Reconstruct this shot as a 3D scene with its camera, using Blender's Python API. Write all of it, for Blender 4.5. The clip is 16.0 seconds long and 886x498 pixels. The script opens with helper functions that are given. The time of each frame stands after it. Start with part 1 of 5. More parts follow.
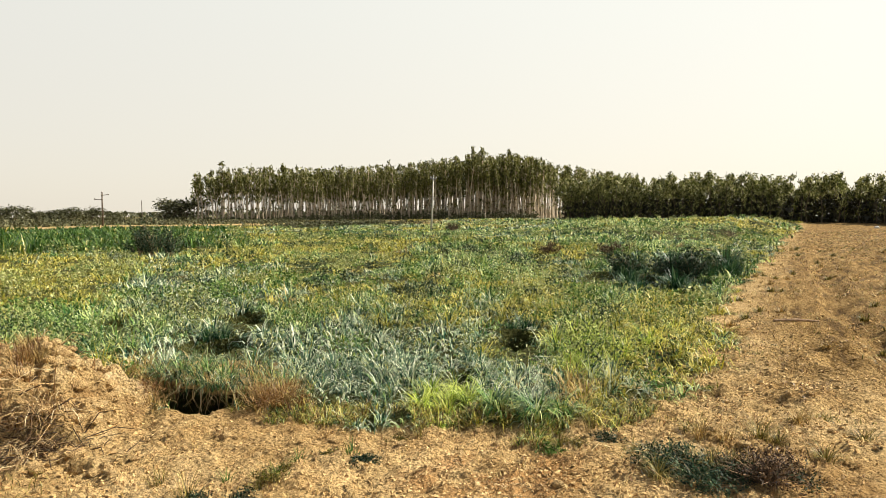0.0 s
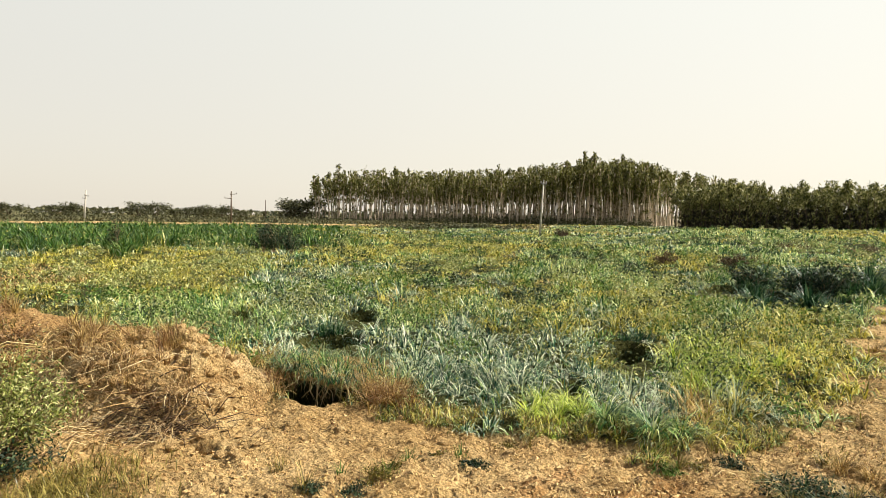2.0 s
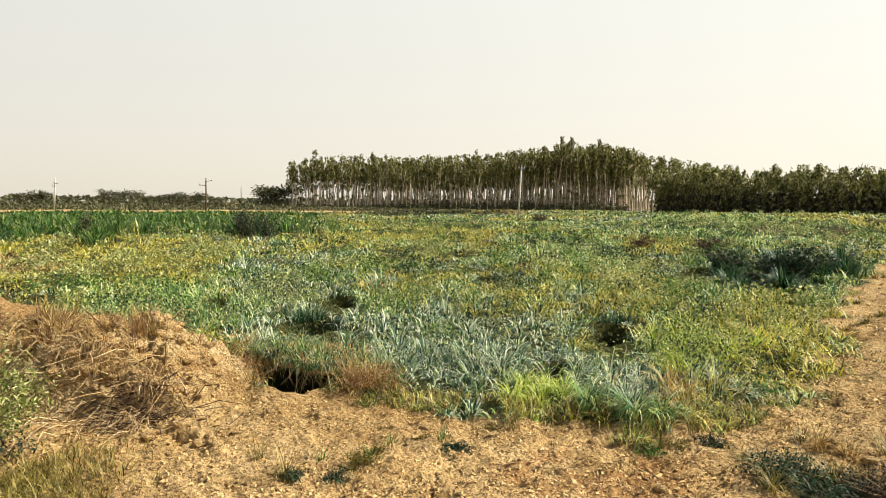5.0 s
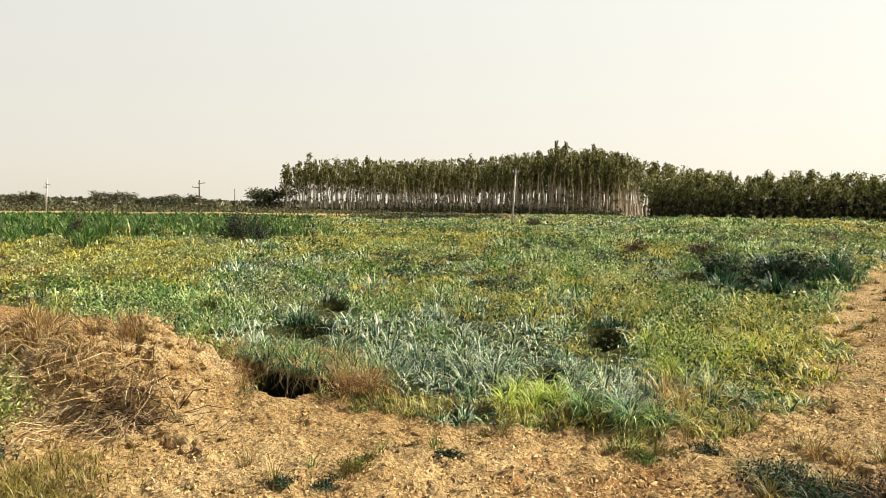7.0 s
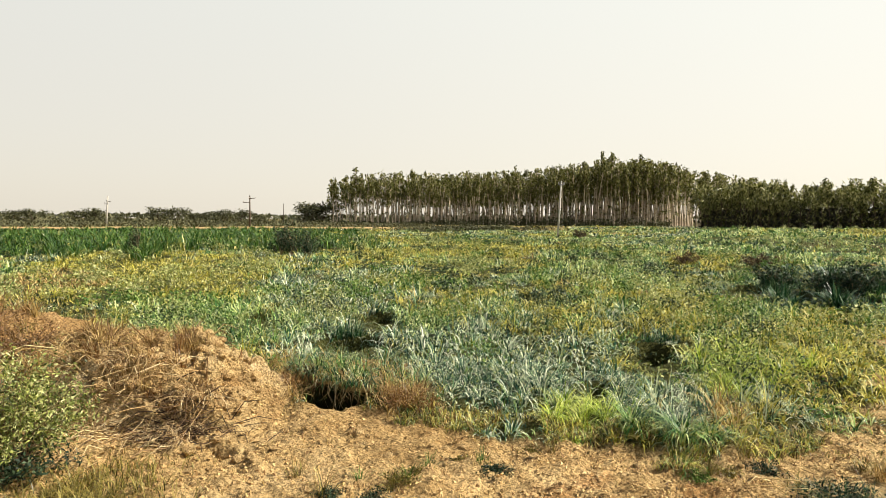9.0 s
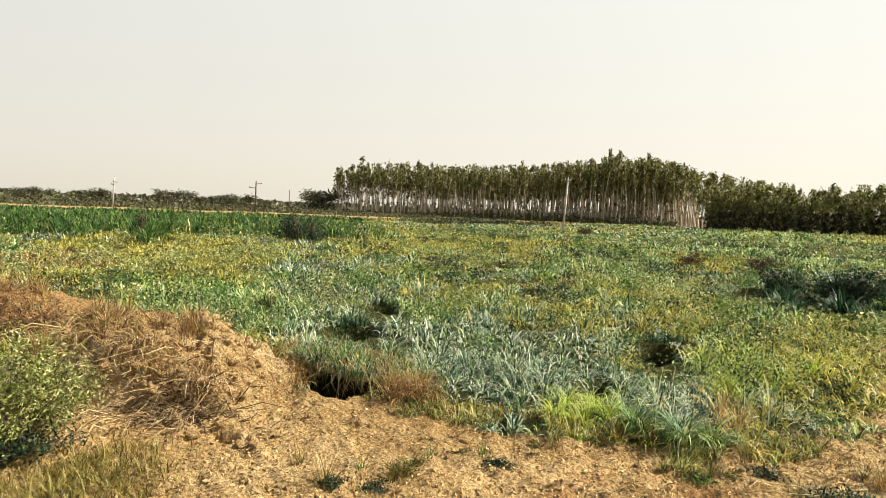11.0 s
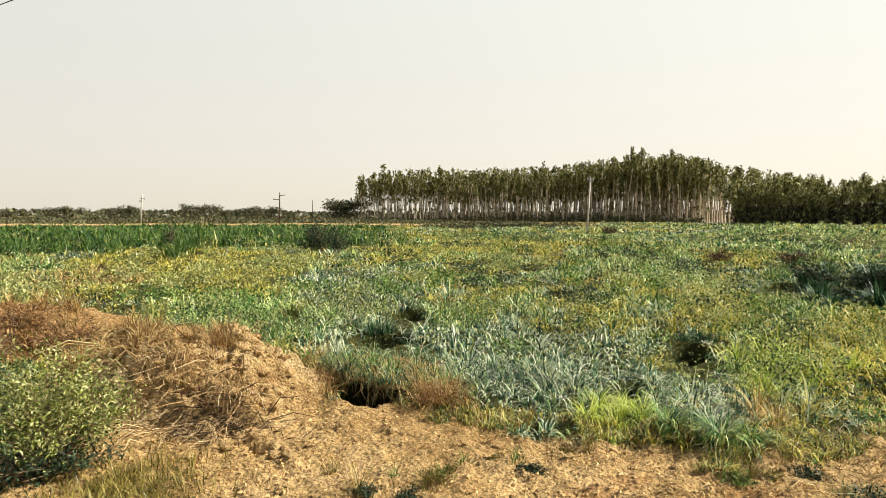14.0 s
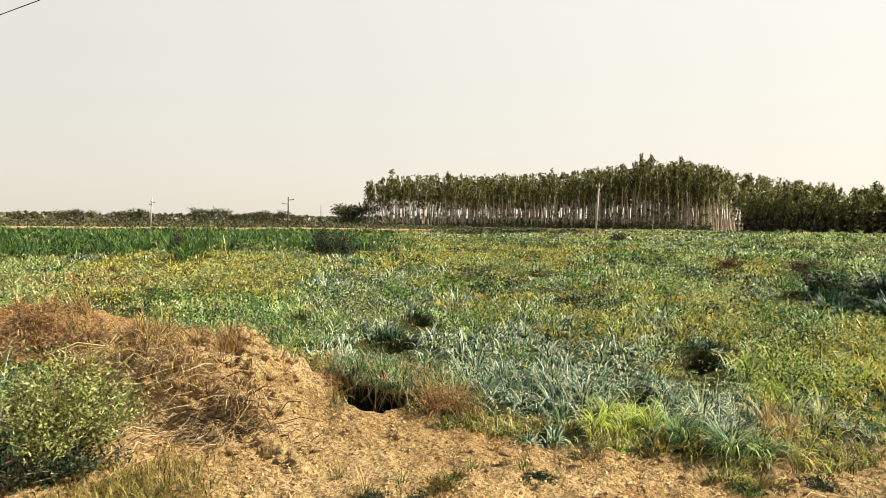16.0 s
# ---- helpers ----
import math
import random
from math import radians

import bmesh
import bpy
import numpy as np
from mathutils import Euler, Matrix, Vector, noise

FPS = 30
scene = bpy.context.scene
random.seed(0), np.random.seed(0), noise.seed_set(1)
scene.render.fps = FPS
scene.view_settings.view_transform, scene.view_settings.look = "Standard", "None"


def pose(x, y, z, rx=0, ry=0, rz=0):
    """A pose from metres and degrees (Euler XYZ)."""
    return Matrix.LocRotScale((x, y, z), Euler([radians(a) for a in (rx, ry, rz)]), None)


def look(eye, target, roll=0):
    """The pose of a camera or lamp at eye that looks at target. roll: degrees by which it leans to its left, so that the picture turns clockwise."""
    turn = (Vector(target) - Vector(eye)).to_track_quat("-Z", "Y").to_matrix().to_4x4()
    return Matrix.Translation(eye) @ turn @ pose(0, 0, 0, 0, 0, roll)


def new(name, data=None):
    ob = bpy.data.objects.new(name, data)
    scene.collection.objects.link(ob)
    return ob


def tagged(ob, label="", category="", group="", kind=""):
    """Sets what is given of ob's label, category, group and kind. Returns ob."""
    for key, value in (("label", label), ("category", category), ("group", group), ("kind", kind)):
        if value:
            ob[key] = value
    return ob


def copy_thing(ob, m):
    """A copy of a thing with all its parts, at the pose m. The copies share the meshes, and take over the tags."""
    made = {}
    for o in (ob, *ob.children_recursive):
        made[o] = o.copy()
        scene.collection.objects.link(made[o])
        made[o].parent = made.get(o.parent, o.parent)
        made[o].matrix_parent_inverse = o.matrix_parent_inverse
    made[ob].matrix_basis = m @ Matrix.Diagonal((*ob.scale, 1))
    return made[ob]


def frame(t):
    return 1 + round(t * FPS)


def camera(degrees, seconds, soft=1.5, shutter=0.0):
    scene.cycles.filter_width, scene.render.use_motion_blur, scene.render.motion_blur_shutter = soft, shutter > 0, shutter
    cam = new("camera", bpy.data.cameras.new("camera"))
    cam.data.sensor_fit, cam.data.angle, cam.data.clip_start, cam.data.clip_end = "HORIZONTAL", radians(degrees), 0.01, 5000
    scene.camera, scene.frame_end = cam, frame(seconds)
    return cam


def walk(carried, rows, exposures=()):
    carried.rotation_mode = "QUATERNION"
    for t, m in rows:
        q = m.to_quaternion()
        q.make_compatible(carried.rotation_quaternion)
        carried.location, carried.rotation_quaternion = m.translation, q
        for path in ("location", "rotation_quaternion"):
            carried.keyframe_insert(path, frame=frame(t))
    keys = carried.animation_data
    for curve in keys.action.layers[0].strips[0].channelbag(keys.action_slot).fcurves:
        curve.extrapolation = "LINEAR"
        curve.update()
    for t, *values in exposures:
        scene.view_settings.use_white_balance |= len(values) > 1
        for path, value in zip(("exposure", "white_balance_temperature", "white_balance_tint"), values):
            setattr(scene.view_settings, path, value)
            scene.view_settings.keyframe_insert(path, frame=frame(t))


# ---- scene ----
cam = camera(70.2, 16.0, soft=0.3)
# seconds, yaw to the left, pitch up, roll, and the place of the eye
TURNS = [
    (0.0, 0.06, -3.21, -0.53, 0.114, -0.113, 1.814), (0.5, 4.90, -2.55, 1.10, 0.061, -0.113, 1.812), (1.0, 6.56, -3.06, 2.05, 0.054, -0.097, 1.814),
    (1.5, 9.30, -2.85, 1.46, 0.036, -0.086, 1.818), (2.0, 9.75, -2.86, 0.86, 0.043, -0.082, 1.818), (2.5, 8.76, -2.88, 0.68, 0.055, -0.080, 1.819),
    (3.0, 7.93, -3.93, -0.13, 0.056, -0.072, 1.813), (3.5, 8.19, -4.22, 0.34, 0.048, -0.056, 1.810), (4.0, 7.60, -4.32, 0.16, 0.039, -0.043, 1.805),
    (4.2, 7.69, -4.30, 0.31, 0.029, -0.042, 1.800), (6.3, 7.52, -3.91, 0.82, 0.007, 0.052, 1.775), (6.5, 6.26, -4.28, 0.93, 0.009, 0.054, 1.774),
    (7.0, 7.22, -3.77, 0.82, 0.009, 0.051, 1.781), (7.5, 8.60, -2.73, 0.95, 0.004, 0.046, 1.786), (8.0, 9.69, -1.17, 1.58, -0.003, 0.041, 1.792),
    (8.5, 9.71, -2.09, 0.82, 0.002, 0.032, 1.791), (9.0, 11.32, -2.66, 0.34, 0.006, 0.035, 1.789), (9.2, 12.06, -2.75, 0.51, 0.005, 0.034, 1.787),
    (11.3, 11.58, -3.57, 2.38, -0.042, 0.031, 1.800), (11.5, 11.36, -3.64, 2.01, -0.048, 0.031, 1.801), (12.0, 12.87, -3.57, 1.66, -0.059, 0.033, 1.799),
    (12.5, 13.22, -3.64, 0.36, -0.053, 0.036, 1.797), (13.0, 14.83, -3.12, 0.57, -0.049, 0.037, 1.804), (13.5, 12.45, -2.76, 0.51, -0.043, 0.034, 1.805),
    (14.0, 13.81, -3.00, 0.23, -0.048, 0.040, 1.801), (14.5, 14.25, -2.02, 0.74, -0.056, 0.048, 1.801), (15.0, 12.74, -2.27, 1.19, -0.049, 0.052, 1.800),
    (15.5, 13.11, -2.16, 1.22, -0.065, 0.047, 1.797), (16.0, 14.51, -2.50, 0.66, -0.061, 0.050, 1.798),
]


def turned(yaw, pitch, roll, *eye):
    aim = (-math.sin(radians(yaw)) * math.cos(radians(pitch)), math.cos(radians(yaw)) * math.cos(radians(pitch)),
           math.sin(radians(pitch)))
    return look(eye, tuple(e + a for e, a in zip(eye, aim)), roll)


EXPOSURE = 0.53
walk(cam, [(t, turned(*row)) for t, *row in TURNS])
scene.view_settings.exposure = EXPOSURE

# ---- sky and sun ----
SUN_AZIMUTH, SUN_HEIGHT = 83.0, 42.0      # degrees clockwise from +y, degrees above the horizon
world = bpy.data.worlds.new("hazy_sky")
scene.world = world
world.use_nodes = True
wn = world.node_tree
sky = wn.nodes.new("ShaderNodeTexSky")
sky.sky_type = "NISHITA"
sky.sun_disc = False
sky.sun_elevation = radians(SUN_HEIGHT)
sky.sun_rotation = radians(SUN_AZIMUTH)
sky.air_density, sky.dust_density, sky.ozone_density = 1.0, 2.0, 1.0
# thick white haze in front of the clear sky
haze = wn.nodes.new("ShaderNodeMix")
haze.data_type = "RGBA"
towards = wn.nodes.new("ShaderNodeTexCoord")
split = wn.nodes.new("ShaderNodeSeparateXYZ")
wn.links.new(towards.outputs["Generated"], split.inputs[0])
thick = wn.nodes.new("ShaderNodeMapRange")
thick.interpolation_type = "SMOOTHSTEP"
for key, value in (("From Min", 0.36), ("From Max", 0.5), ("To Min", 0.78), ("To Max", 0.0)):
    thick.inputs[key].default_value = value
wn.links.new(split.outputs["Z"], thick.inputs["Value"])
wn.links.new(thick.outputs["Result"], haze.inputs["Factor"])
wn.links.new(sky.outputs[0], haze.inputs["A"])
# the haze is brighter towards the sun
sunwards = wn.nodes.new("ShaderNodeVectorMath")
sunwards.operation = "DOT_PRODUCT"
sunwards.inputs[1].default_value = (math.sin(radians(SUN_AZIMUTH)) * math.cos(radians(SUN_HEIGHT)), math.cos(radians(SUN_AZIMUTH)) * math.cos(radians(SUN_HEIGHT)), math.sin(radians(SUN_HEIGHT)))
wn.links.new(towards.outputs["Generated"], sunwards.inputs[0])
bright = wn.nodes.new("ShaderNodeMapRange")
for key, value in (("From Min", -0.5), ("From Max", 0.7), ("To Min", 0.0), ("To Max", 1.0)):
    bright.inputs[key].default_value = value
wn.links.new(sunwards.outputs["Value"], bright.inputs["Value"])
tone = wn.nodes.new("ShaderNodeMix")
tone.data_type = "RGBA"
tone.inputs["A"].default_value = (13.0, 12.5, 11.3, 1)
tone.inputs["B"].default_value = (17.6, 16.9, 14.9, 1)
wn.links.new(bright.outputs["Result"], tone.inputs["Factor"])
# warmer towards the horizon, cooler above
rise = wn.nodes.new("ShaderNodeMapRange")
for key, value in (("From Min", 0.0), ("From Max", 0.36), ("To Min", 0.0), ("To Max", 1.0)):
    rise.inputs[key].default_value = value
wn.links.new(split.outputs["Z"], rise.inputs["Value"])
cast = wn.nodes.new("ShaderNodeMix")
cast.data_type = "RGBA"
cast.inputs["A"].default_value = (1.03, 0.985, 0.92, 1)
cast.inputs["B"].default_value = (0.965, 1.0, 1.02, 1)
wn.links.new(rise.outputs["Result"], cast.inputs["Factor"])
tinted = wn.nodes.new("ShaderNodeMix")
tinted.data_type, tinted.blend_type = "RGBA", "MULTIPLY"
tinted.inputs["Factor"].default_value = 1.0
wn.links.new(tone.outputs["Result"], tinted.inputs["A"])
wn.links.new(cast.outputs["Result"], tinted.inputs["B"])
wn.links.new(tinted.outputs["Result"], haze.inputs["B"])
wn.links.new(haze.outputs["Result"], wn.nodes["Background"].inputs["Color"])
wn.nodes["Background"].inputs["Strength"].default_value = 0.05
sun = new("sun", bpy.data.lights.new("sun", "SUN"))
sun.data.energy, sun.data.angle, sun.data.color = 5.0, radians(0.6), (1.0, 0.93, 0.8)
az, el = radians(SUN_AZIMUTH), radians(SUN_HEIGHT)
SUNWARD = Vector((math.sin(az) * math.cos(el), math.cos(az) * math.cos(el), math.sin(el)))
sun.matrix_world = look(tuple(SUNWARD * 60), (0, 0, 0))


# ---- materials ----
def material(name, rough=0.8):
    m = bpy.data.materials.new(name)
    m.use_nodes = True
    b = m.node_tree.nodes["Principled BSDF"]
    b.inputs["Roughness"].default_value = rough
    b.inputs["Specular IOR Level"].default_value = 0.25
    return m, m.node_tree.nodes, m.node_tree.links, b


def noise_node(n, l, scale, detail=6.0, rough=0.6, coords=None):
    t = n.new("ShaderNodeTexNoise")
    t.inputs["Scale"].default_value, t.inputs["Detail"].default_value, t.inputs["Roughness"].default_value = scale, detail, rough
    if coords is not None:
        l.new(coords, t.inputs["Vector"])
    return t


def ramp(n, l, source, stops):
    r = n.new("ShaderNodeValToRGB")
    while len(r.color_ramp.elements) < len(stops):
        r.color_ramp.elements.new(0.5)
    for e, (p, c) in zip(r.color_ramp.elements, stops):
        e.position, e.color = p, (*c, 1)
    l.new(source, r.inputs[0])
    return r


def mixed(n, l, kind, fac, a, b):
    m = n.new("ShaderNodeMix")
    m.data_type, m.blend_type = "RGBA", kind
    for socket, v in ((m.inputs["Factor"], fac), (m.inputs["A"], a), (m.inputs["B"], b)):
        if isinstance(v, (int, float)):
            socket.default_value = v
        elif isinstance(v, tuple):
            socket.default_value = (*v, 1)
        else:
            l.new(v, socket)
    return m.outputs["Result"]


def bumped(n, l, bsdf, height, strength, distance):
    b = n.new("ShaderNodeBump")
    b.inputs["Strength"].default_value, b.inputs["Distance"].default_value = strength, distance
    l.new(height, b.inputs["Height"])
    l.new(b.outputs[0], bsdf.inputs["Normal"])


def leaf_material(name, stops, glow=0.35, rough=0.36, spread=0.25):
    """Foliage: each leaf takes its own tone between the stops, and lets some light through."""
    m, n, l, b = material(name, rough)
    g = n.new("ShaderNodeNewGeometry")
    c = ramp(n, l, g.outputs["Random Per Island"], stops)
    t = noise_node(n, l, 0.9, 3.0, 0.6, n.new("ShaderNodeTexCoord").outputs["Object"])
    shade = ramp(n, l, t.outputs["Fac"], [(0.3, (1 - spread,) * 3), (0.7, (1 + spread,) * 3)])
    colour = mixed(n, l, "MULTIPLY", 1.0, c.outputs[0], shade.outputs[0])
    l.new(colour, b.inputs["Base Color"])
    b.inputs["Specular IOR Level"].default_value = 0.3
    tr = n.new("ShaderNodeBsdfTranslucent")
    l.new(colour, tr.inputs["Color"])
    mx = n.new("ShaderNodeMixShader")
    mx.inputs[0].default_value = glow
    l.new(b.outputs[0], mx.inputs[1])
    l.new(tr.outputs[0], mx.inputs[2])
    l.new(mx.outputs[0], n["Material Output"].inputs["Surface"])
    return m


def soil_material(name, dry, dark, red, scale=1.0, greened=False, relief=0.045):
    m, n, l, b = material(name, 0.95)
    b.inputs["Specular IOR Level"].default_value = 0.1
    co = n.new("ShaderNodeTexCoord").outputs["Object"]
    big = noise_node(n, l, 0.9 * scale, 5.0, 0.65, co)
    mid = noise_node(n, l, 5.0 * scale, 6.0, 0.7, co)
    fine = noise_node(n, l, 40.0 * scale, 5.0, 0.75, co)
    crumbs = n.new("ShaderNodeTexVoronoi")
    crumbs.inputs["Scale"].default_value = 20.0 * scale
    l.new(co, crumbs.inputs["Vector"])
    c1 = ramp(n, l, big.outputs["Fac"], [(0.35, dark), (0.5, dry), (0.68, red)])
    c2 = ramp(n, l, mid.outputs["Fac"], [(0.3, (0.74, 0.72, 0.7)), (0.62, (1.12, 1.11, 1.1))])
    c3 = ramp(n, l, fine.outputs["Fac"], [(0.36, (0.34, 0.31, 0.28)), (0.5, (1.0, 1.0, 1.0)), (0.66, (1.3, 1.31, 1.33))])
    colour = mixed(n, l, "MULTIPLY", 1.0, c1.outputs[0], c2.outputs[0])
    colour = mixed(n, l, "MULTIPLY", 1.0, colour, c3.outputs[0])
    if greened:
        at = n.new("ShaderNodeAttribute")
        at.attribute_name = "bare"
        litter = ramp(n, l, fine.outputs["Fac"], [(0.4, (0.035, 0.04, 0.012)), (0.6, (0.10, 0.10, 0.03)), (0.8, (0.22, 0.18, 0.07))])
        worn = n.new("ShaderNodeAttribute")
        worn.attribute_name = "worn"
        line = n.new("ShaderNodeMapping")
        line.vector_type = "TEXTURE"
        line.inputs["Rotation"].default_value = (0, 0, radians(-30.3))
        line.inputs["Scale"].default_value = (0.5, 2.4, 1.0)
        l.new(co, line.inputs["Vector"])
        streak = noise_node(n, l, 1.6, 8.0, 0.75, line.outputs[0])
        packed = ramp(n, l, streak.outputs["Fac"], [(0.39, (0.075, 0.04, 0.013)), (0.50, (0.255, 0.152, 0.049)), (0.63, (0.46, 0.30, 0.115))])
        packed = mixed(n, l, "MULTIPLY", 1.0, packed.outputs[0], c3.outputs[0])
        colour = mixed(n, l, "MIX", worn.outputs["Fac"], colour, packed)
        for key, tone in (("pale", (1.22, 1.24, 1.28)), ("loamy", (0.86, 0.74, 0.68))):
            spread = n.new("ShaderNodeAttribute")
            spread.attribute_name = key
            colour = mixed(n, l, "MIX", spread.outputs["Fac"], colour, mixed(n, l, "MULTIPLY", 1.0, colour, tone))
        colour = mixed(n, l, "MIX", at.outputs["Fac"], litter.outputs[0], colour)
    l.new(colour, b.inputs["Base Color"])
    add = n.new("ShaderNodeMath")
    add.operation = "ADD"
    l.new(fine.outputs["Fac"], add.inputs[0])
    l.new(crumbs.outputs["Distance"], add.inputs[1])
    bumped(n, l, b, add.outputs[0], 1.0, relief)
    return m


def bark_material(name, pale, dark, scale=6.0):
    m, n, l, b = material(name, 0.85)
    co = n.new("ShaderNodeTexCoord").outputs["Object"]
    mp = n.new("ShaderNodeMapping")
    mp.inputs["Scale"].default_value = (1, 1, 0.2)
    l.new(co, mp.inputs["Vector"])
    t = noise_node(n, l, scale, 5.0, 0.65, mp.outputs[0])
    c = ramp(n, l, t.outputs["Fac"], [(0.35, dark), (0.6, pale)])
    l.new(c.outputs[0], b.inputs["Base Color"])
    bumped(n, l, b, t.outputs["Fac"], 0.5, 0.02)
    return m


def plain_material(name, pale, dark, scale=9.0, rough=0.8, metal=0.0):
    m, n, l, b = material(name, rough)
    t = noise_node(n, l, scale, 6.0, 0.65, n.new("ShaderNodeTexCoord").outputs["Object"])
    c = ramp(n, l, t.outputs["Fac"], [(0.35, dark), (0.65, pale)])
    l.new(c.outputs[0], b.inputs["Base Color"])
    b.inputs["Metallic"].default_value = metal
    bumped(n, l, b, t.outputs["Fac"], 0.3, 0.01)
    return m


SOIL = soil_material("dry_soil", (0.61, 0.42, 0.185), (0.42, 0.26, 0.10), (0.70, 0.505, 0.25), greened=True)
MOUND_SOIL = soil_material("dug_soil", (0.66, 0.465, 0.21), (0.45, 0.28, 0.115), (0.77, 0.59, 0.33), 1.6)
CLOD = soil_material("clod_soil", (0.64, 0.45, 0.21), (0.47, 0.295, 0.125), (0.73, 0.54, 0.28), 0.4, relief=0.012)
# dark stops carry shade between the blades, pale stops their lit tips
GRASS_BLUE = leaf_material("grass_blue_green", [(0.0, (0.004, 0.022, 0.013)), (0.38, (0.024, 0.095, 0.05)), (0.54, (0.15, 0.28, 0.14)), (0.71, (0.57, 0.64, 0.38)), (1.0, (0.92, 0.93, 0.74))], 0.14, 0.48)
GRASS_GREEN = leaf_material("grass_fresh_green", [(0.0, (0.005, 0.032, 0.008)), (0.34, (0.045, 0.16, 0.034)), (0.54, (0.23, 0.40, 0.085)), (0.76, (0.58, 0.67, 0.25)), (1.0, (0.85, 0.86, 0.48))], 0.18, 0.4)
GRASS_YELLOW = leaf_material("grass_yellow_green", [(0.0, (0.03, 0.045, 0.006)), (0.28, (0.20, 0.21, 0.022)), (0.52, (0.48, 0.43, 0.058)), (0.82, (0.68, 0.59, 0.115)), (1.0, (0.88, 0.78, 0.32))], 0.22, 0.45)
GRASS_DRY = leaf_material("grass_straw", [(0.0, (0.10, 0.06, 0.02)), (0.45, (0.42, 0.27, 0.08)), (1.0, (0.78, 0.60, 0.26))], 0.15, 0.55)
SCRUB_BROWN = leaf_material("scrub_brown", [(0.0, (0.12, 0.055, 0.02)), (0.55, (0.30, 0.16, 0.055)), (1.0, (0.52, 0.34, 0.14))], 0.2)
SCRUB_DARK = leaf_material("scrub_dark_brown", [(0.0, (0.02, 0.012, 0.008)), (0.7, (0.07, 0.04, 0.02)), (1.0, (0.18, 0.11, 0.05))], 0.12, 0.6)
OLIVE_GRASS = leaf_material("grass_olive", [(0.0, (0.05, 0.04, 0.008)), (0.5, (0.22, 0.18, 0.035)), (1.0, (0.46, 0.37, 0.11))], 0.15)
GRASS_LIME = leaf_material("grass_lime", [(0.0, (0.03, 0.07, 0.005)), (0.25, (0.24, 0.37, 0.025)), (0.5, (0.62, 0.72, 0.08)), (1.0, (0.90, 0.92, 0.34))], 0.22)
GRASS_DARK = leaf_material("grass_dark_green", [(0.0, (0.004, 0.022, 0.008)), (0.5, (0.026, 0.09, 0.032)), (0.85, (0.12, 0.23, 0.085)), (1.0, (0.42, 0.50, 0.26))], 0.14)
# near-black leaves: shade of the grass hollows is put into their colour
BUSH_DARK_SHADE = leaf_material("bush_dark_shade_leaf", [(0.0, (0.008, 0.018, 0.008)), (0.7, (0.028, 0.055, 0.022)), (1.0, (0.13, 0.18, 0.09))], 0.12, 0.6)
WEED_PALE = leaf_material("pale_weed_leaf", [(0.0, (0.10, 0.13, 0.03)), (0.5, (0.34, 0.37, 0.10)), (1.0, (0.68, 0.68, 0.34))], 0.25, 0.7)
WEED_GREEN = leaf_material("green_weed_leaf", [(0.0, (0.02, 0.06, 0.01)), (0.6, (0.10, 0.20, 0.03)), (1.0, (0.36, 0.46, 0.13))], 0.25, 0.65)
SHRUB_LEAF = leaf_material("shrub_leaf", [(0.0, (0.03, 0.045, 0.01)), (0.4, (0.16, 0.20, 0.04)), (0.7, (0.42, 0.45, 0.12)), (1.0, (0.76, 0.76, 0.38))], 0.25)
EUCA_LEAF = leaf_material("eucalyptus_leaf", [(0.0, (0.035, 0.042, 0.009)), (0.5, (0.14, 0.14, 0.028)), (1.0, (0.42, 0.40, 0.15))], 0.35)
# leaf tones kept near black to paint shade below the young crowns
SHADE_LEAF = leaf_material("painted_shade_leaf", [(0.0, (0.014, 0.014, 0.005)), (0.7, (0.04, 0.036, 0.014)), (1.0, (0.07, 0.065, 0.026))], 0.1)
YOUNG_LEAF = leaf_material("young_eucalyptus_leaf", [(0.0, (0.03, 0.04, 0.01)), (0.5, (0.16, 0.17, 0.035)), (1.0, (0.62, 0.58, 0.26))], 0.35)
FAR_LEAF = leaf_material("acacia_leaf", [(0.0, (0.045, 0.048, 0.02)), (0.6, (0.095, 0.096, 0.042)), (1.0, (0.21, 0.20, 0.10))], 0.2, 0.6)
CROP_LEAF = leaf_material("crop_leaf", [(0.0, (0.012, 0.045, 0.008)), (0.55, (0.05, 0.13, 0.02)), (1.0, (0.22, 0.32, 0.07))], 0.22)
BARK_PALE = bark_material("eucalyptus_bark", (0.76, 0.64, 0.48), (0.36, 0.26, 0.17))
BARK_DARK = bark_material("acacia_bark", (0.16, 0.12, 0.08), (0.07, 0.05, 0.035))
TWIG = bark_material("dry_twig", (0.42, 0.29, 0.17), (0.17, 0.10, 0.06), 20.0)
CONCRETE = plain_material("pole_concrete", (0.62, 0.59, 0.52), (0.42, 0.39, 0.33))
DARK_WOOD = bark_material("pole_wood", (0.13, 0.10, 0.075), (0.055, 0.042, 0.032))
STEEL = plain_material("galvanised_steel", (0.35, 0.35, 0.34), (0.22, 0.22, 0.22), 14.0, 0.5, 0.7)
PORCELAIN = plain_material("insulator_porcelain", (0.62, 0.60, 0.56), (0.45, 0.42, 0.4), 12.0, 0.3)
CABLE = plain_material("weathered_cable", (0.09, 0.085, 0.08), (0.05, 0.05, 0.05), 20.0, 0.6)
PLASTIC = plain_material("white_plastic_bag", (0.8, 0.8, 0.78), (0.62, 0.62, 0.6), 6.0, 0.45)
STRAW = leaf_material("dry_stalk", [(0.0, (0.26, 0.16, 0.06)), (0.5, (0.54, 0.38, 0.15)), (1.0, (0.78, 0.62, 0.32))], 0.1, 0.6)
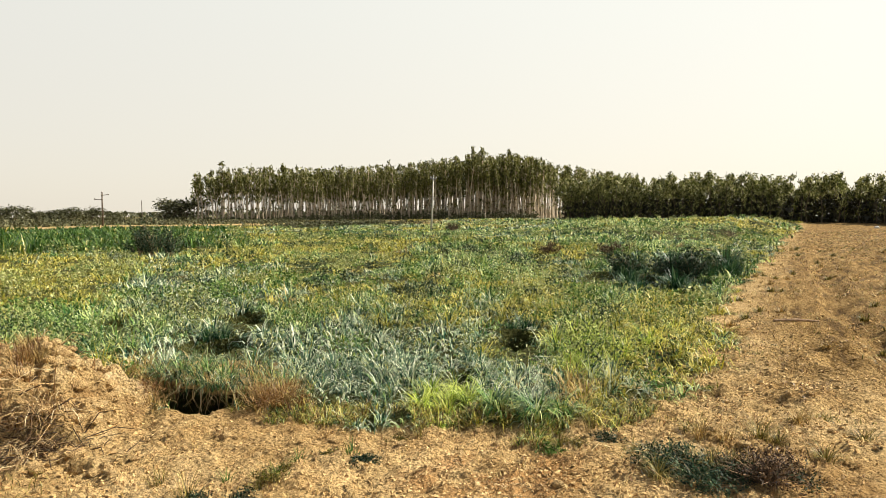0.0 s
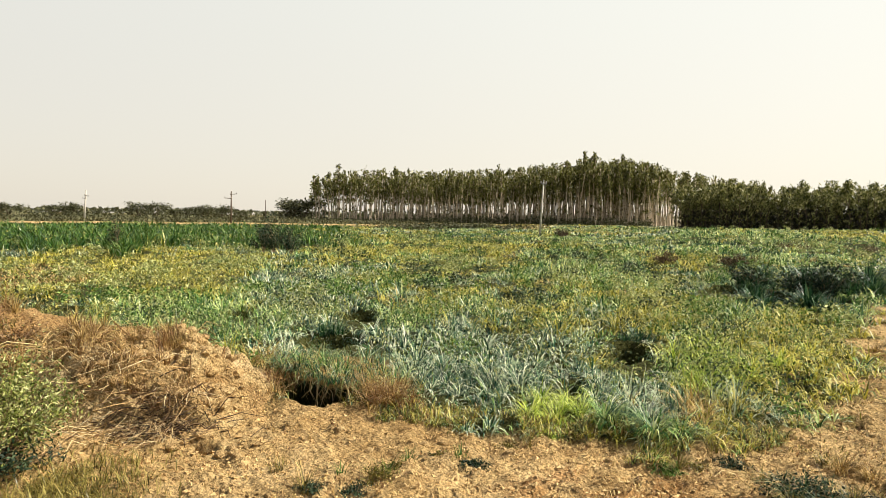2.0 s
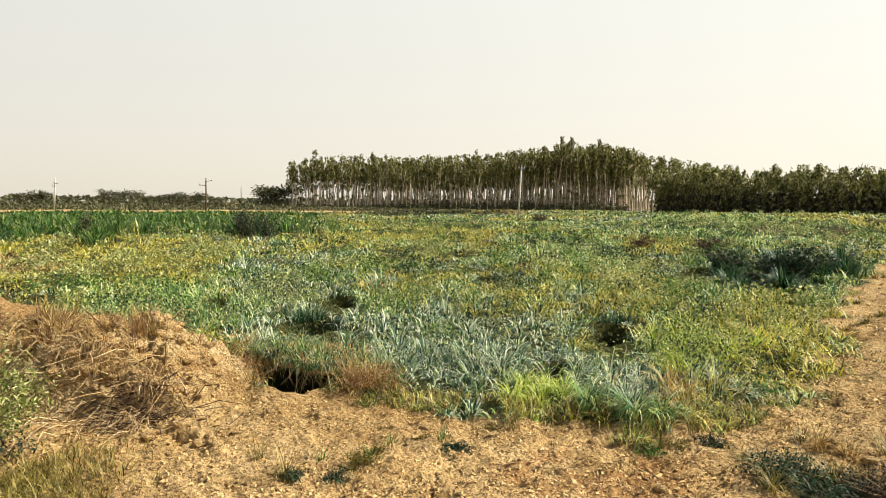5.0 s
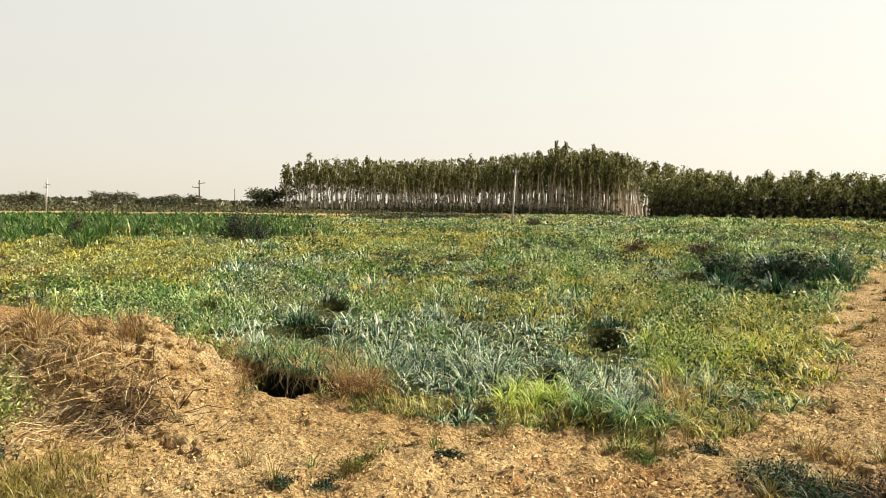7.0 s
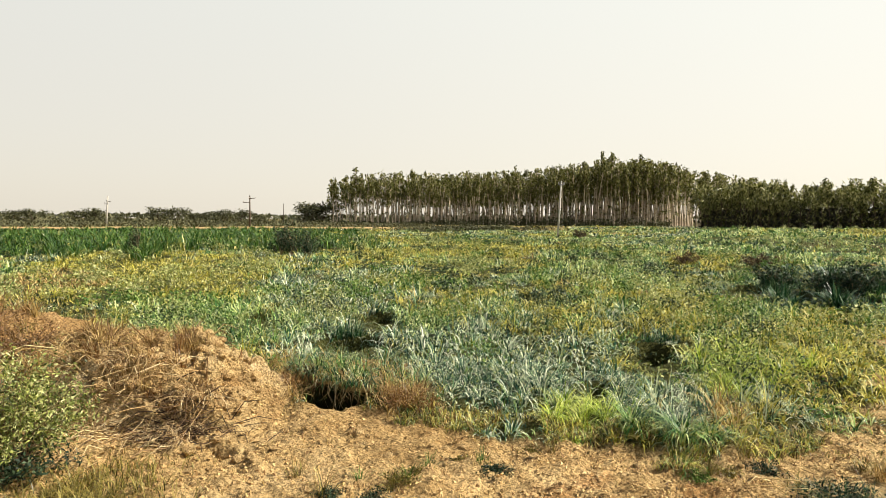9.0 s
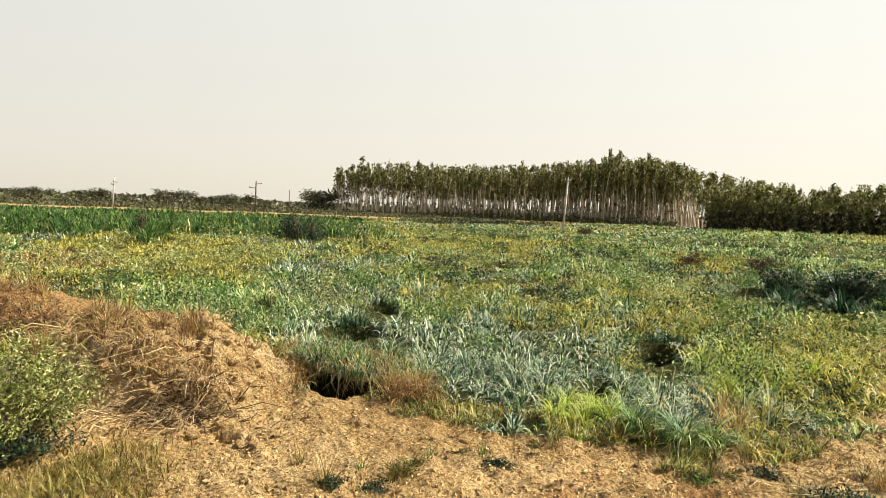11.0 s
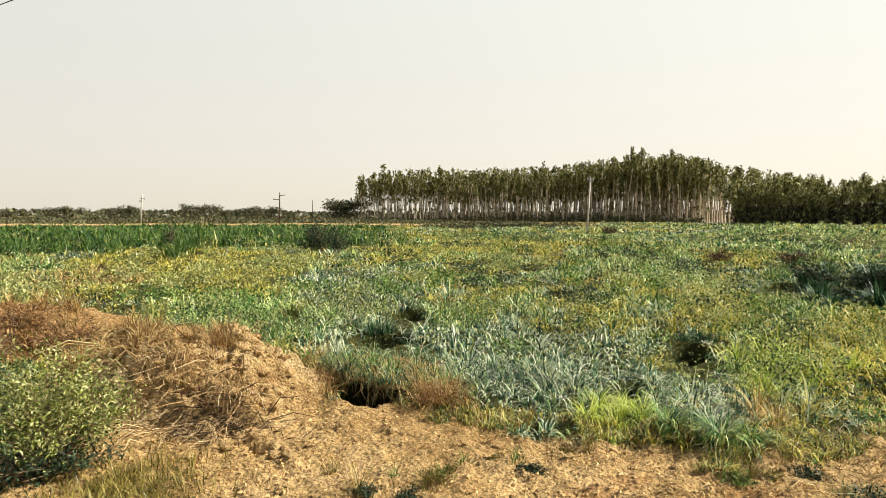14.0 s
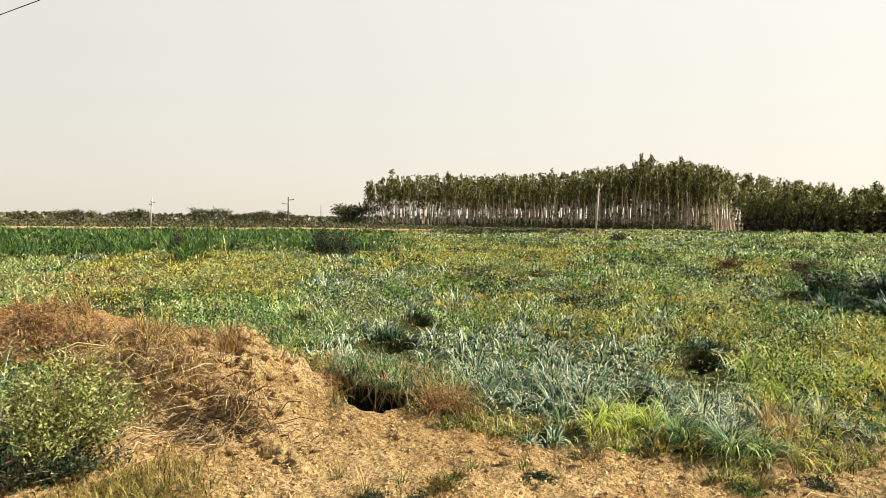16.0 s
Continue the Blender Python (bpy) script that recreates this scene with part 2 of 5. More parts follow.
ROOT = leaf_material("dry_root", [(0.0, (0.12, 0.06, 0.03)), (0.4, (0.46, 0.30, 0.13)), (0.75, (0.76, 0.58, 0.30)), (1.0, (0.88, 0.74, 0.46))], 0.08, 0.6)


# ---- mesh helpers ----
rng = np.random.default_rng(7)
LATTICE = rng.random((256, 256))


def vnoise(x, y, scale, shift=0):
    """Smooth noise from 0 to 1 with lumps of about the given size."""
    x, y = np.asarray(x, float) / scale + 37.3 + shift, np.asarray(y, float) / scale + 91.7 + 3 * shift
    i, j = np.floor(x).astype(int), np.floor(y).astype(int)
    u, v = x - i, y - j
    u, v = u * u * (3 - 2 * u), v * v * (3 - 2 * v)
    g = lambda a, b: LATTICE[a % 256, b % 256]
    return (g(i, j) * (1 - u) + g(i + 1, j) * u) * (1 - v) + (g(i, j + 1) * (1 - u) + g(i + 1, j + 1) * u) * v


def smooth(a, b, x):
    t = np.clip((np.asarray(x, float) - a) / (b - a), 0, 1)
    return t * t * (3 - 2 * t)


def mesh_of(name, verts, faces_by_size, mat, smooth_faces=True):
    """A mesh from arrays: vertices, and a list of index arrays, each of one face size."""
    verts = np.asarray(verts, np.float32)
    me = bpy.data.meshes.new(name)
    me.vertices.add(len(verts))
    me.vertices.foreach_set("co", verts.ravel())
    loops = np.concatenate([f.ravel() for f in faces_by_size]).astype(np.int32)
    sizes = np.concatenate([np.full(len(f), f.shape[1]) for f in faces_by_size])
    starts = np.r_[0, np.cumsum(sizes)[:-1]].astype(np.int32)
    me.loops.add(len(loops))
    me.loops.foreach_set("vertex_index", loops)
    me.polygons.add(len(sizes))
    me.polygons.foreach_set("loop_start", starts)
    me.polygons.foreach_set("use_smooth", np.full(len(sizes), smooth_faces))
    me.update(calc_edges=True)
    me.materials.append(mat)
    return me


def part(name, me, parent, label=""):
    ob = new(name, me)
    ob.parent = parent
    return tagged(ob, label)


def part_bm(name, bm, mat, parent, label=""):
    me = bpy.data.meshes.new(name)
    bm.to_mesh(me)
    bm.free()
    me.materials.append(mat)
    for p in me.polygons:
        p.use_smooth = True
    return part(name, me, parent, label)


def thing(name, label, category, m=None, group=""):
    ob = new(name)
    ob.empty_display_size = 0.1
    if m is not None:
        ob.matrix_world = m
    return tagged(ob, label, category, group)


def blade_mesh(name, pos, length, width, heading, lean, mat, segments=2):
    """Arching blades: each leaves its root upwards and bends over towards its heading."""
    n = len(pos)
    d = np.stack([np.cos(heading), np.sin(heading), 0 * heading], 1)
    side = np.stack([-np.sin(heading), np.cos(heading), 0 * heading], 1)
    rows = []
    spot, angle = pos.astype(float).copy(), np.asarray(lean) * 0.25
    step = length / (segments + 1)
    for k in range(segments + 2):
        w = width * (1.0, 0.9, 0.65, 0.45, 0.3)[k] if k <= segments else 0 * width
        if k <= segments:
            rows += [spot - side * w[:, None] / 2, spot + side * w[:, None] / 2]
        else:
            rows.append(spot.copy())
        spot = spot + (d * np.sin(angle)[:, None] + np.array([0, 0, 1.0]) * np.cos(angle)[:, None]) * step[:, None]
        angle = angle + np.asarray(lean) * 0.75 / segments
    verts = np.stack(rows, 1)
    per = verts.shape[1]
    base = (np.arange(n) * per)[:, None]
    quads = np.concatenate([base + np.array([2 * k, 2 * k + 1, 2 * k + 3, 2 * k + 2]) for k in range(segments)])
    tris = base + np.array([2 * segments, 2 * segments + 1, 2 * segments + 2])
    return mesh_of(name, verts.reshape(-1, 3), [quads, tris], mat)


def leaf_mesh(name, centre, along, normal, length, width, mat):
    """Pointed leaves, folded a little along the midrib."""
    along = along / np.linalg.norm(along, axis=1)[:, None]
    side = np.cross(along, normal)
    side /= np.linalg.norm(side, axis=1)[:, None] + 1e-9
    up = np.cross(side, along)
    a, s = along * length[:, None] / 2, side * width[:, None] / 2
    verts = np.stack([centre - a, centre + s + up * width[:, None] * 0.12 - a * 0.1, centre + a - up * length[:, None] * 0.08,
                      centre - s + up * width[:, None] * 0.12 - a * 0.1], 1)
    base = (np.arange(len(centre)) * 4)[:, None]
    tris = np.concatenate([base + np.array([0, 1, 2]), base + np.array([0, 2, 3])])
    return mesh_of(name, verts.reshape(-1, 3), [tris], mat)


def tube_rings(path, radii, sides=6):
    """Vertices and quads of a tapered tube along a path."""
    path = np.asarray(path, float)
    t = np.gradient(path, axis=0)
    t /= np.linalg.norm(t, axis=1)[:, None] + 1e-9
    ref = np.where(np.abs(t[:, 2:3]) > 0.9, np.array([[1.0, 0, 0]]), np.array([[0, 0, 1.0]]))
    u = np.cross(t, ref)
    u /= np.linalg.norm(u, axis=1)[:, None]
    v = np.cross(t, u)
    a = np.arange(sides) * 2 * np.pi / sides
    ring = path[:, None] + (u[:, None] * np.cos(a)[:, None] + v[:, None] * np.sin(a)[:, None]) * np.asarray(radii)[:, None, None]
    k, s = np.meshgrid(np.arange(len(path) - 1), np.arange(sides), indexing="ij")
    k, s = k.ravel(), s.ravel()
    s2 = (s + 1) % sides
    return ring.reshape(-1, 3), np.stack([k * sides + s, k * sides + s2, (k + 1) * sides + s2, (k + 1) * sides + s], 1)


def tubes_mesh(name, tubes, mat, sides=6):
    verts, quads, at = [], [], 0
    for path, radii in tubes:
        v, q = tube_rings(path, radii, sides)
        verts.append(v)
        quads.append(q + at)
        at += len(v)
    return mesh_of(name, np.concatenate(verts), [np.concatenate(quads)], mat)


def polar(azimuth, distance):
    """A place from degrees to the left of +y and metres."""
    return -distance * np.sin(np.radians(azimuth)), distance * np.cos(np.radians(azimuth))


# ---- lie of the land ----
EDGE_AZ = [-60, -36, -22, -19.5, -17, -12, -8, -4, 0, 4.4, 11.6, 15, 19, 24, 28, 36, 45, 55, 70]
EDGE_FAR = [7.5, 7.2, 6.5, 5.9, 5.45, 5.1, 5.0, 5.05, 5.15, 5.25, 5.5, 5.75, 6.1, 6.2, 6.4, 6.6, 6.0, 5.8, 5.8]
PIT = (-2.25, 5.95)                       # the burrow under the bank
HEAP = (-3.65, 4.95)                      # the dug heap


# dark hollows in the grass: degrees to the left of +y, metres, half width, half depth
HOLLOWS = ((19.6, 8.6, 0.48, 0.72), (-7.5, 8.5, 0.33, 0.5), (17.3, 11.2, 0.46, 0.8), (40.5, 13.6, 0.35, 0.6), (-18.0, 16.6, 0.8, 1.1), (-21.5, 17.0, 0.7, 1.0),
           (-14.6, 18.5, 0.5, 0.9), (3.5, 15.0, 0.35, 0.7), (27.5, 11.3, 0.3, 0.5), (-3.0, 6.6, 0.16, 0.3))


def hollow_depth(x, y, ahead=0.0, wide=1.0):
    """1 in the middle of a hollow, 0 outside; ahead shifts it towards the path."""
    x, y = np.asarray(x, float), np.asarray(y, float)
    total = np.zeros(np.broadcast(x, y).shape)
    for a, d, w, h in HOLLOWS:
        c, q = math.cos(radians(a)), math.sin(radians(a))
        across, along = x * c + y * q, y * c - x * q - d + ahead
        total = np.maximum(total, smooth(1.0, 0.72, np.hypot(across / (w * wide), along / (h * wide))))
    return total


def track_offset(x, y):
    """Metres to the right of the track's left edge."""
    return (x - (2.3 + 0.585 * (y - 6.61) + 0.62 * smooth(12.0, 7.2, y))) * 0.863


def edge_far(x, y):
    return np.interp(np.degrees(np.arctan2(-x, y)), EDGE_AZ, EDGE_FAR)


def bareness(x, y):
    """1 on bare soil, 0 under the grass."""
    r = np.hypot(x, y)
    wob = (vnoise(x, y, 0.5) - 0.5) * 0.5 + (vnoise(x, y, 0.17, 5) - 0.5) * 0.25
    near = smooth(0.15, -0.2, r - edge_far(x, y) + wob)
    near = np.where(np.asarray(y) < 0, 1.0, near)
    off = track_offset(x, y) + wob * (1 + r * 0.03)
    lane = smooth(-0.2, 0.25, off) * smooth(13.5, 12.0, off) * smooth(105, 95, y)
    bank = smooth(1.25, 0.8, np.hypot((x + 6.9) * 0.8 + (y - 6.3) * 0.6, (-(x + 6.9) * 0.6 + (y - 6.3) * 0.8) * 1.6) / 1.6 + wob)
    a = np.degrees(np.arctan2(-x, y))
    bund = 0.85 * smooth(103, 108, r) * smooth(130, 122, r) * smooth(-4, 8, a) * smooth(75, 60, a)
    beyond = smooth(122, 132, r) * (0.12 + 0.06 * smooth(14, 22, a)) * (0.6 + 0.6 * vnoise(x, y, 14, 15))
    return np.maximum(np.maximum(np.maximum(near, lane), np.maximum(0.75 * bank, bund)), beyond)


def ground_z(x, y, dug=True):
    x, y = np.asarray(x, float), np.asarray(y, float)
    r, a = np.hypot(x, y), np.degrees(np.arctan2(-x, y))
    off = track_offset(x, y)
    z = (vnoise(x, y, 9) - 0.5) * 0.25 * smooth(8, 20, r) + (vnoise(x, y, 2.2, 3) - 0.5) * 0.12 * smooth(4, 9, r)
    rise = 0.02 + 0.8 * smooth(-4, -16, a)
    z = z + rise * smooth(28, 62, r) * smooth(0, -5, off) * smooth(125, 90, r)
    z = z + 0.25 * smooth(120, 180, r)
    # a low dry bund beyond the crop
    z = z + 0.22 * smooth(100, 108, r) * smooth(136, 124, r) * smooth(-7, 3, a) * smooth(75, 60, a)
    # bank behind the bare ground
    z = z + 0.10 * smooth(-0.3, 0.6, r - edge_far(x, y)) * smooth(16, 9, r) * smooth(0.0, -0.8, off) * (y > 0)
    # wheel ruts along the track
    rut = np.exp(-((off - 1.9) / 0.25) ** 2) + np.exp(-((off - 3.5) / 0.25) ** 2) + 0.7 * np.exp(-((off - 7.2) / 0.4) ** 2) + 0.7 * np.exp(-((off - 8.9) / 0.4) ** 2)
    z = z - 0.15 * rut * smooth(-0.2, 0.6, off) * (y > 3) * smooth(100, 70, y)
    churn = smooth(0.3, 1.2, off) * smooth(11, 9, off) * (y > 5.5) * smooth(60, 30, y)
    z = z + churn * (np.abs(vnoise(off * 1.0, y * 0.35, 0.34, 133) - 0.5) * 0.16 + (vnoise(x, y, 0.3, 135) - 0.5) * 0.08)
    # burrow
    px, py = x - PIT[0], y - PIT[1]
    if dug:
        z = z - 0.85 * smooth(1.0, 0.6, np.hypot(px / 0.40, np.where(py < 0, py / 0.42, py / 0.8)))
    # notch broken out at the foot of the heap
    z = z - 0.24 * smooth(1.0, 0.3, np.hypot(((x + 2.62) + 0.6 * (y - 4.36)) / 0.2, (y - 4.36) / 0.1))
    z = z - 0.75 * hollow_depth(x, y)
    # low bank of earth further off
    bx, by = x + 6.9, y - 6.3
    z = z + 0.62 * np.exp(-((bx * 0.8 + by * 0.6) / 1.6) ** 2 - ((-bx * 0.6 + by * 0.8) / 0.8) ** 2)
    # crumbs on the bare soil
    near = smooth(16, 8, r)
    z = z + near * ((vnoise(x, y, 0.34, 7) - 0.5) * 0.07 + (vnoise(x, y, 0.13, 9) - 0.5) * 0.07 + (vnoise(x, y, 0.07, 11) - 0.5) * 0.05)
    return z


# ---- ground ----
def build_ground():
    rr = np.concatenate([np.linspace(0.0, 2.6, 12), np.arange(2.7, 9.4, 0.04), np.arange(9.4, 12.4, 0.08), 12.4 * 1.035 ** np.arange(0, 66), np.geomspace(125, 4000, 26)])
    aa = np.radians(np.concatenate([np.arange(-44, 60, 0.42), np.arange(60, 316, 5.0)]))
    r, a = np.meshgrid(rr, aa, indexing="ij")
    x, y = -r * np.sin(a), r * np.cos(a)
    z = ground_z(x, y)
    verts = np.stack([x, y, z], -1).reshape(-1, 3)
    n, m = r.shape
    i, j = np.meshgrid(np.arange(n - 1), np.arange(m), indexing="ij")
    i, j = i.ravel(), j.ravel()
    k = (j + 1) % m
    quads = np.stack([i * m + j, (i + 1) * m + j, (i + 1) * m + k, i * m + k], 1)
    bare, worn = bareness(x, y).ravel(), (smooth(0.0, 1.2, track_offset(x, y)) * smooth(5.2, 7.0, y) * 0.9).ravel()
    # a trodden pale strip, and darker loamy ground beside it
    az, wob = np.degrees(a), (vnoise(x, y, 0.3, 121) - 0.5) * 0.5
    az = np.where(az > 180, az - 360, az)
    strip = np.interp(az, [-12, -4, 2, 6, 9, 12, 20], [5.0, 4.75, 4.5, 4.3, 4.1, 3.85, 3.0])
    pale = (np.exp(-((r - strip + wob * 0.4) / 0.14) ** 2) * smooth(-14, -8, az) * smooth(24, 14, az)).ravel()
    loamy = (smooth(0.1, 0.35, strip - r + wob * 0.4) * smooth(-18, -10, az) * smooth(8, 4, az) * smooth(0.35, 0.65, vnoise(x, y, 0.25, 123) + 0.12)).ravel()
    pale = np.maximum(pale, (smooth(103, 108, r) * smooth(130, 122, r) * smooth(8, 14, az) * smooth(75, 60, az)).ravel())
    loamy = np.maximum(loamy, (smooth(2.4, 1.0, np.hypot(x + 6.9, y - 6.3))).ravel())
    mid = verts[quads].mean(1)
    off = track_offset(mid[:, 0], mid[:, 1])
    lane = (off > 0.15) & (off < 12.5) & (mid[:, 1] > 6.2) & (mid[:, 1] < 98)
    for name, label, category, chosen in (("ground", "dry orange-tan soil under an overgrown grassy field", "ground", ~lane),
                                          ("dirt_track", "rutted brown dirt track strewn with clods and straw", "road", lane)):
        used, flat = np.unique(quads[chosen], return_inverse=True)
        me = mesh_of(name, verts[used], [flat.reshape(-1, 4)], SOIL)
        for key, values in (("bare", bare), ("worn", worn), ("pale", pale), ("loamy", loamy)):
            at = me.attributes.new(key, "FLOAT", "POINT")
            at.data.foreach_set("value", values[used].astype(np.float32))
        tagged(new(name, me), label, category, kind="structure")


build_ground()


# ---- grass over the field ----
# where each grass grows thickest: degrees left, degrees below the horizon, half spans, weight
BLUE_PATCHES = ((22, 6.0, 6, 1.2, 0.8), (20, 10.5, 8, 2.0, 0.7), (4, 12.5, 9, 2.6, 1.0), (-8.5, 13.6, 2.4, 1.3, 0.9), (26, 2.6, 4, 0.8, 0.5))
GREEN_PATCHES = ((-18, 2.0, 8, 0.8, 0.8), (29, 8.7, 8, 1.7, 0.9), (-3, 3.8, 5, 0.9, 0.6), (-15, 7.5, 4, 1.6, 0.55), (14, 8.6, 5, 0.9, 0.4))
YELLOW_PATCHES = ((37, 4.2, 8, 1.3, 1.1), (10, 2.6, 10, 0.8, 0.6), (0, 7.3, 7, 2.0, 0.2), (-10, 7.5, 4, 1.5, 0.6), (-19.5, 9.5, 4, 3.0, 1.1), (13, 17.0, 2.5, 1.5, 0.7), (-22, 1.5, 9, 0.5, 0.6), (-14, 3.0, 5, 0.5, 0.5))
STRAW_PATCHES = ((27, 13.2, 5, 1.3, 0.9), (-13, 15.5, 2.5, 1.5, 0.6), (12.5, 18.2, 2.5, 0.8, 0.5), (-20, 3.2, 5, 0.5, 0.5), (41, 4.3, 7, 1.0, 1.3), (-21, 9.0, 3, 2.5, 0.6))
DARK_PATCHES = ((-19, 4.6, 5, 1.2, 0.9), (-16, 6.6, 3, 0.8, 0.6), (-18, 2.1, 8, 0.7, 0.75), (24, 2.2, 4, 0.6, 0.7), (8, 1.5, 8, 0.35, 0.6), (21, 6.0, 5, 0.8, 0.5), (-3, 3.6, 4, 0.6, 0.5), (-20, 3.6, 7, 1.0, 0.5))
LIME_PATCHES = ((-1.2, 15.2, 2.2, 1.4, 1.3), (-6, 14.0, 1.4, 0.9, 0.8), (-14, 11.2, 3.2, 2.3, 1.1), (11, 9.2, 2, 0.7, 0.5))


def kind_field(x, y):
    """Which grass grows where: 0 blue-green, 1 fresh green, 2 yellow-green, 3 straw, 5 lime, 6 dark green."""
    r, a = np.hypot(x, y), np.degrees(np.arctan2(-x, y))
    below, lr = np.degrees(np.arctan2(1.55, r)), 30 * np.log(r)
    kinds, best, top = (0, 1, 2, 3, 5, 6), np.full(x.shape, -9.0), np.zeros(x.shape, int)
    for k, base, patches in zip(kinds, (0.36, 0.48, 0.42, -0.05, -0.2, 0.0), (BLUE_PATCHES, GREEN_PATCHES, YELLOW_PATCHES, STRAW_PATCHES, LIME_PATCHES, DARK_PATCHES)):
        score = base + 0.7 * (vnoise(a, lr, 4.5, 21 + 2 * k) - 0.5) + 0.5 * (vnoise(a, lr, 1.6, 22 + 2 * k) - 0.5)
        for pa, pb, da, db, w in patches:
            score = score + 1.5 * w * np.exp(-((a - pa) / da) ** 2 - ((below - pb) / db) ** 2)
        score = score - 0.13 * np.log(-np.log(rng.uniform(1e-6, 1 - 1e-6, x.shape)))
        top = np.where(score > best, k, top)
        best = np.maximum(best, score)
    return top


MATS = (GRASS_BLUE, GRASS_GREEN, GRASS_YELLOW, GRASS_DRY, CROP_LEAF, GRASS_LIME, GRASS_DARK)
KINDS = ("blue-green grass", "fresh green grass", "yellow-green grass", "dry straw-coloured grass", "tall dark green crop", "bright lime-green grass", "dark green grass")


def grass_band(name, r0, r1, gap, blades, length, width, segments):
    """Tussocks on a jittered grid between two distances; each has its own height, tone and number of arching blades."""
    span = int(r1 / gap) + 1
    gx, gy = np.meshgrid(np.arange(-span, span + 1) * gap, np.arange(0, span + 1) * gap)
    gx, gy = gx.ravel() + rng.uniform(-0.5, 0.5, gx.size) * gap, gy.ravel() + rng.uniform(-0.5, 0.5, gy.size) * gap
    r, a = np.hypot(gx, gy), np.degrees(np.arctan2(-gx, gy))
    keep = (r > r0) & (r < r1) & (a > -38) & (a < 52)
    gx, gy, r, a = gx[keep], gy[keep], r[keep], a[keep]
    lr = 30 * np.log(r)
    tall = np.exp(rng.normal(0.0, 0.18, len(gx))) * (0.3 + 1.2 * vnoise(a, lr, 2.6, 41) ** 1.3)
    tall *= 0.6 + 0.8 * vnoise(a, lr, 1.0, 43)
    tall *= 0.55 + 0.45 * smooth(0, 0.9, r - edge_far(gx, gy))
    tall *= 1 - 0.9 * np.maximum(hollow_depth(gx, gy, 0.45 + 0.02 * r, 1.15), hollow_depth(gx, gy, 0.9 + 0.03 * r, 1.0))
    tall = np.minimum(tall, 1.35)
    kind = kind_field(gx, gy)
    tall = np.where((kind == 2) & (r > 8), tall * 0.8, tall)
    edge = a + 7 * (vnoise(a, lr, 2.0, 71) - 0.5)
    crop = (r > 29 + 9 * vnoise(a, 0 * a, 2.5, 73)) & (r < 98) & (rng.random(len(gx)) < 0.92 * smooth(17.5, 23.5, edge))
    kind = np.where(crop, 4, kind)
    tall = np.where(kind == 4, (0.55 + 0.5 * vnoise(a, lr, 1.5, 75)) * 0.98 / length, tall)
    dry_bund = (r > 103) & (r < 200) & (a > 0)
    kind, tall = np.where(dry_bund, np.where(rng.random(len(gx)) < 0.7, 3, 2), kind), np.where(dry_bund, tall * 0.4, tall)
    which = np.repeat(np.arange(len(gx)), (blades * rng.uniform(0.5, 1.4, len(gx))).astype(int))
    n = len(which)
    turn, out = rng.uniform(0, 2 * np.pi, n), np.abs(rng.normal(0, 0.36, n)) * gap
    x, y = gx[which] + np.cos(turn) * out, gy[which] + np.sin(turn) * out
    ok = bareness(x, y) < rng.uniform(0.1, 0.7, n)
    ok &= np.hypot((x - PIT[0]) / 0.40, (y - PIT[1] + 0.04) / 0.34) > 1.0
    ok &= np.hypot((x - HEAP[0]) / 1.2, (y - HEAP[1]) / 0.8) > 1.0
    ok &= hollow_depth(x, y) < rng.uniform(0.2, 0.9, n)
    which, x, y, turn, out = which[ok], x[ok], y[ok], turn[ok], out[ok]
    n = len(which)
    k = np.where(rng.random(n) < 0.85, kind[which], np.minimum(kind[rng.integers(0, len(kind), n)], 2))
    heading = turn + rng.normal(0, 0.9, n)
    lean = np.clip(rng.normal(1.75, 0.65, n) + out / gap * 1.5, 0.2, 3.1)
    long = length * tall[which] * rng.uniform(0.5, 1.15, n)
    wide = width * rng.uniform(0.6, 1.5, n)
    pos = np.stack([x, y, ground_z(x, y) - 0.02], 1)
    for j in range(7):
        s = k == j
        if s.sum() < 5:
            continue
        me = blade_mesh(name, pos[s], long[s], wide[s], heading[s], lean[s] * (0.55 if j == 4 else 1.0), MATS[j], segments)
        tagged(new("field_crop" if j == 4 else name, me), KINDS[j] + (" beyond the grass" if j == 4 else " of the overgrown field"), "crop" if j == 4 else "grass", kind="stuff")


grass_band("field_grass", 4.6, 7.6, 0.18, 48, 0.36, 0.0105, 3)
grass_band("field_grass", 7.5, 12.2, 0.25, 44, 0.35, 0.015, 2)
grass_band("field_grass", 12.0, 20.5, 0.36, 40, 0.36, 0.022, 2)
grass_band("field_grass", 20.0, 36.0, 0.57, 38, 0.39, 0.036, 2)
grass_band("far_field_grass", 35.0, 66.0, 1.05, 38, 0.42, 0.062, 1)
grass_band("far_field_grass", 65.0, 124.0, 2.1, 35, 0.5, 0.14, 1)
grass_band("far_field_grass", 123.0, 190.0, 4.2, 40, 0.5, 0.26, 1)


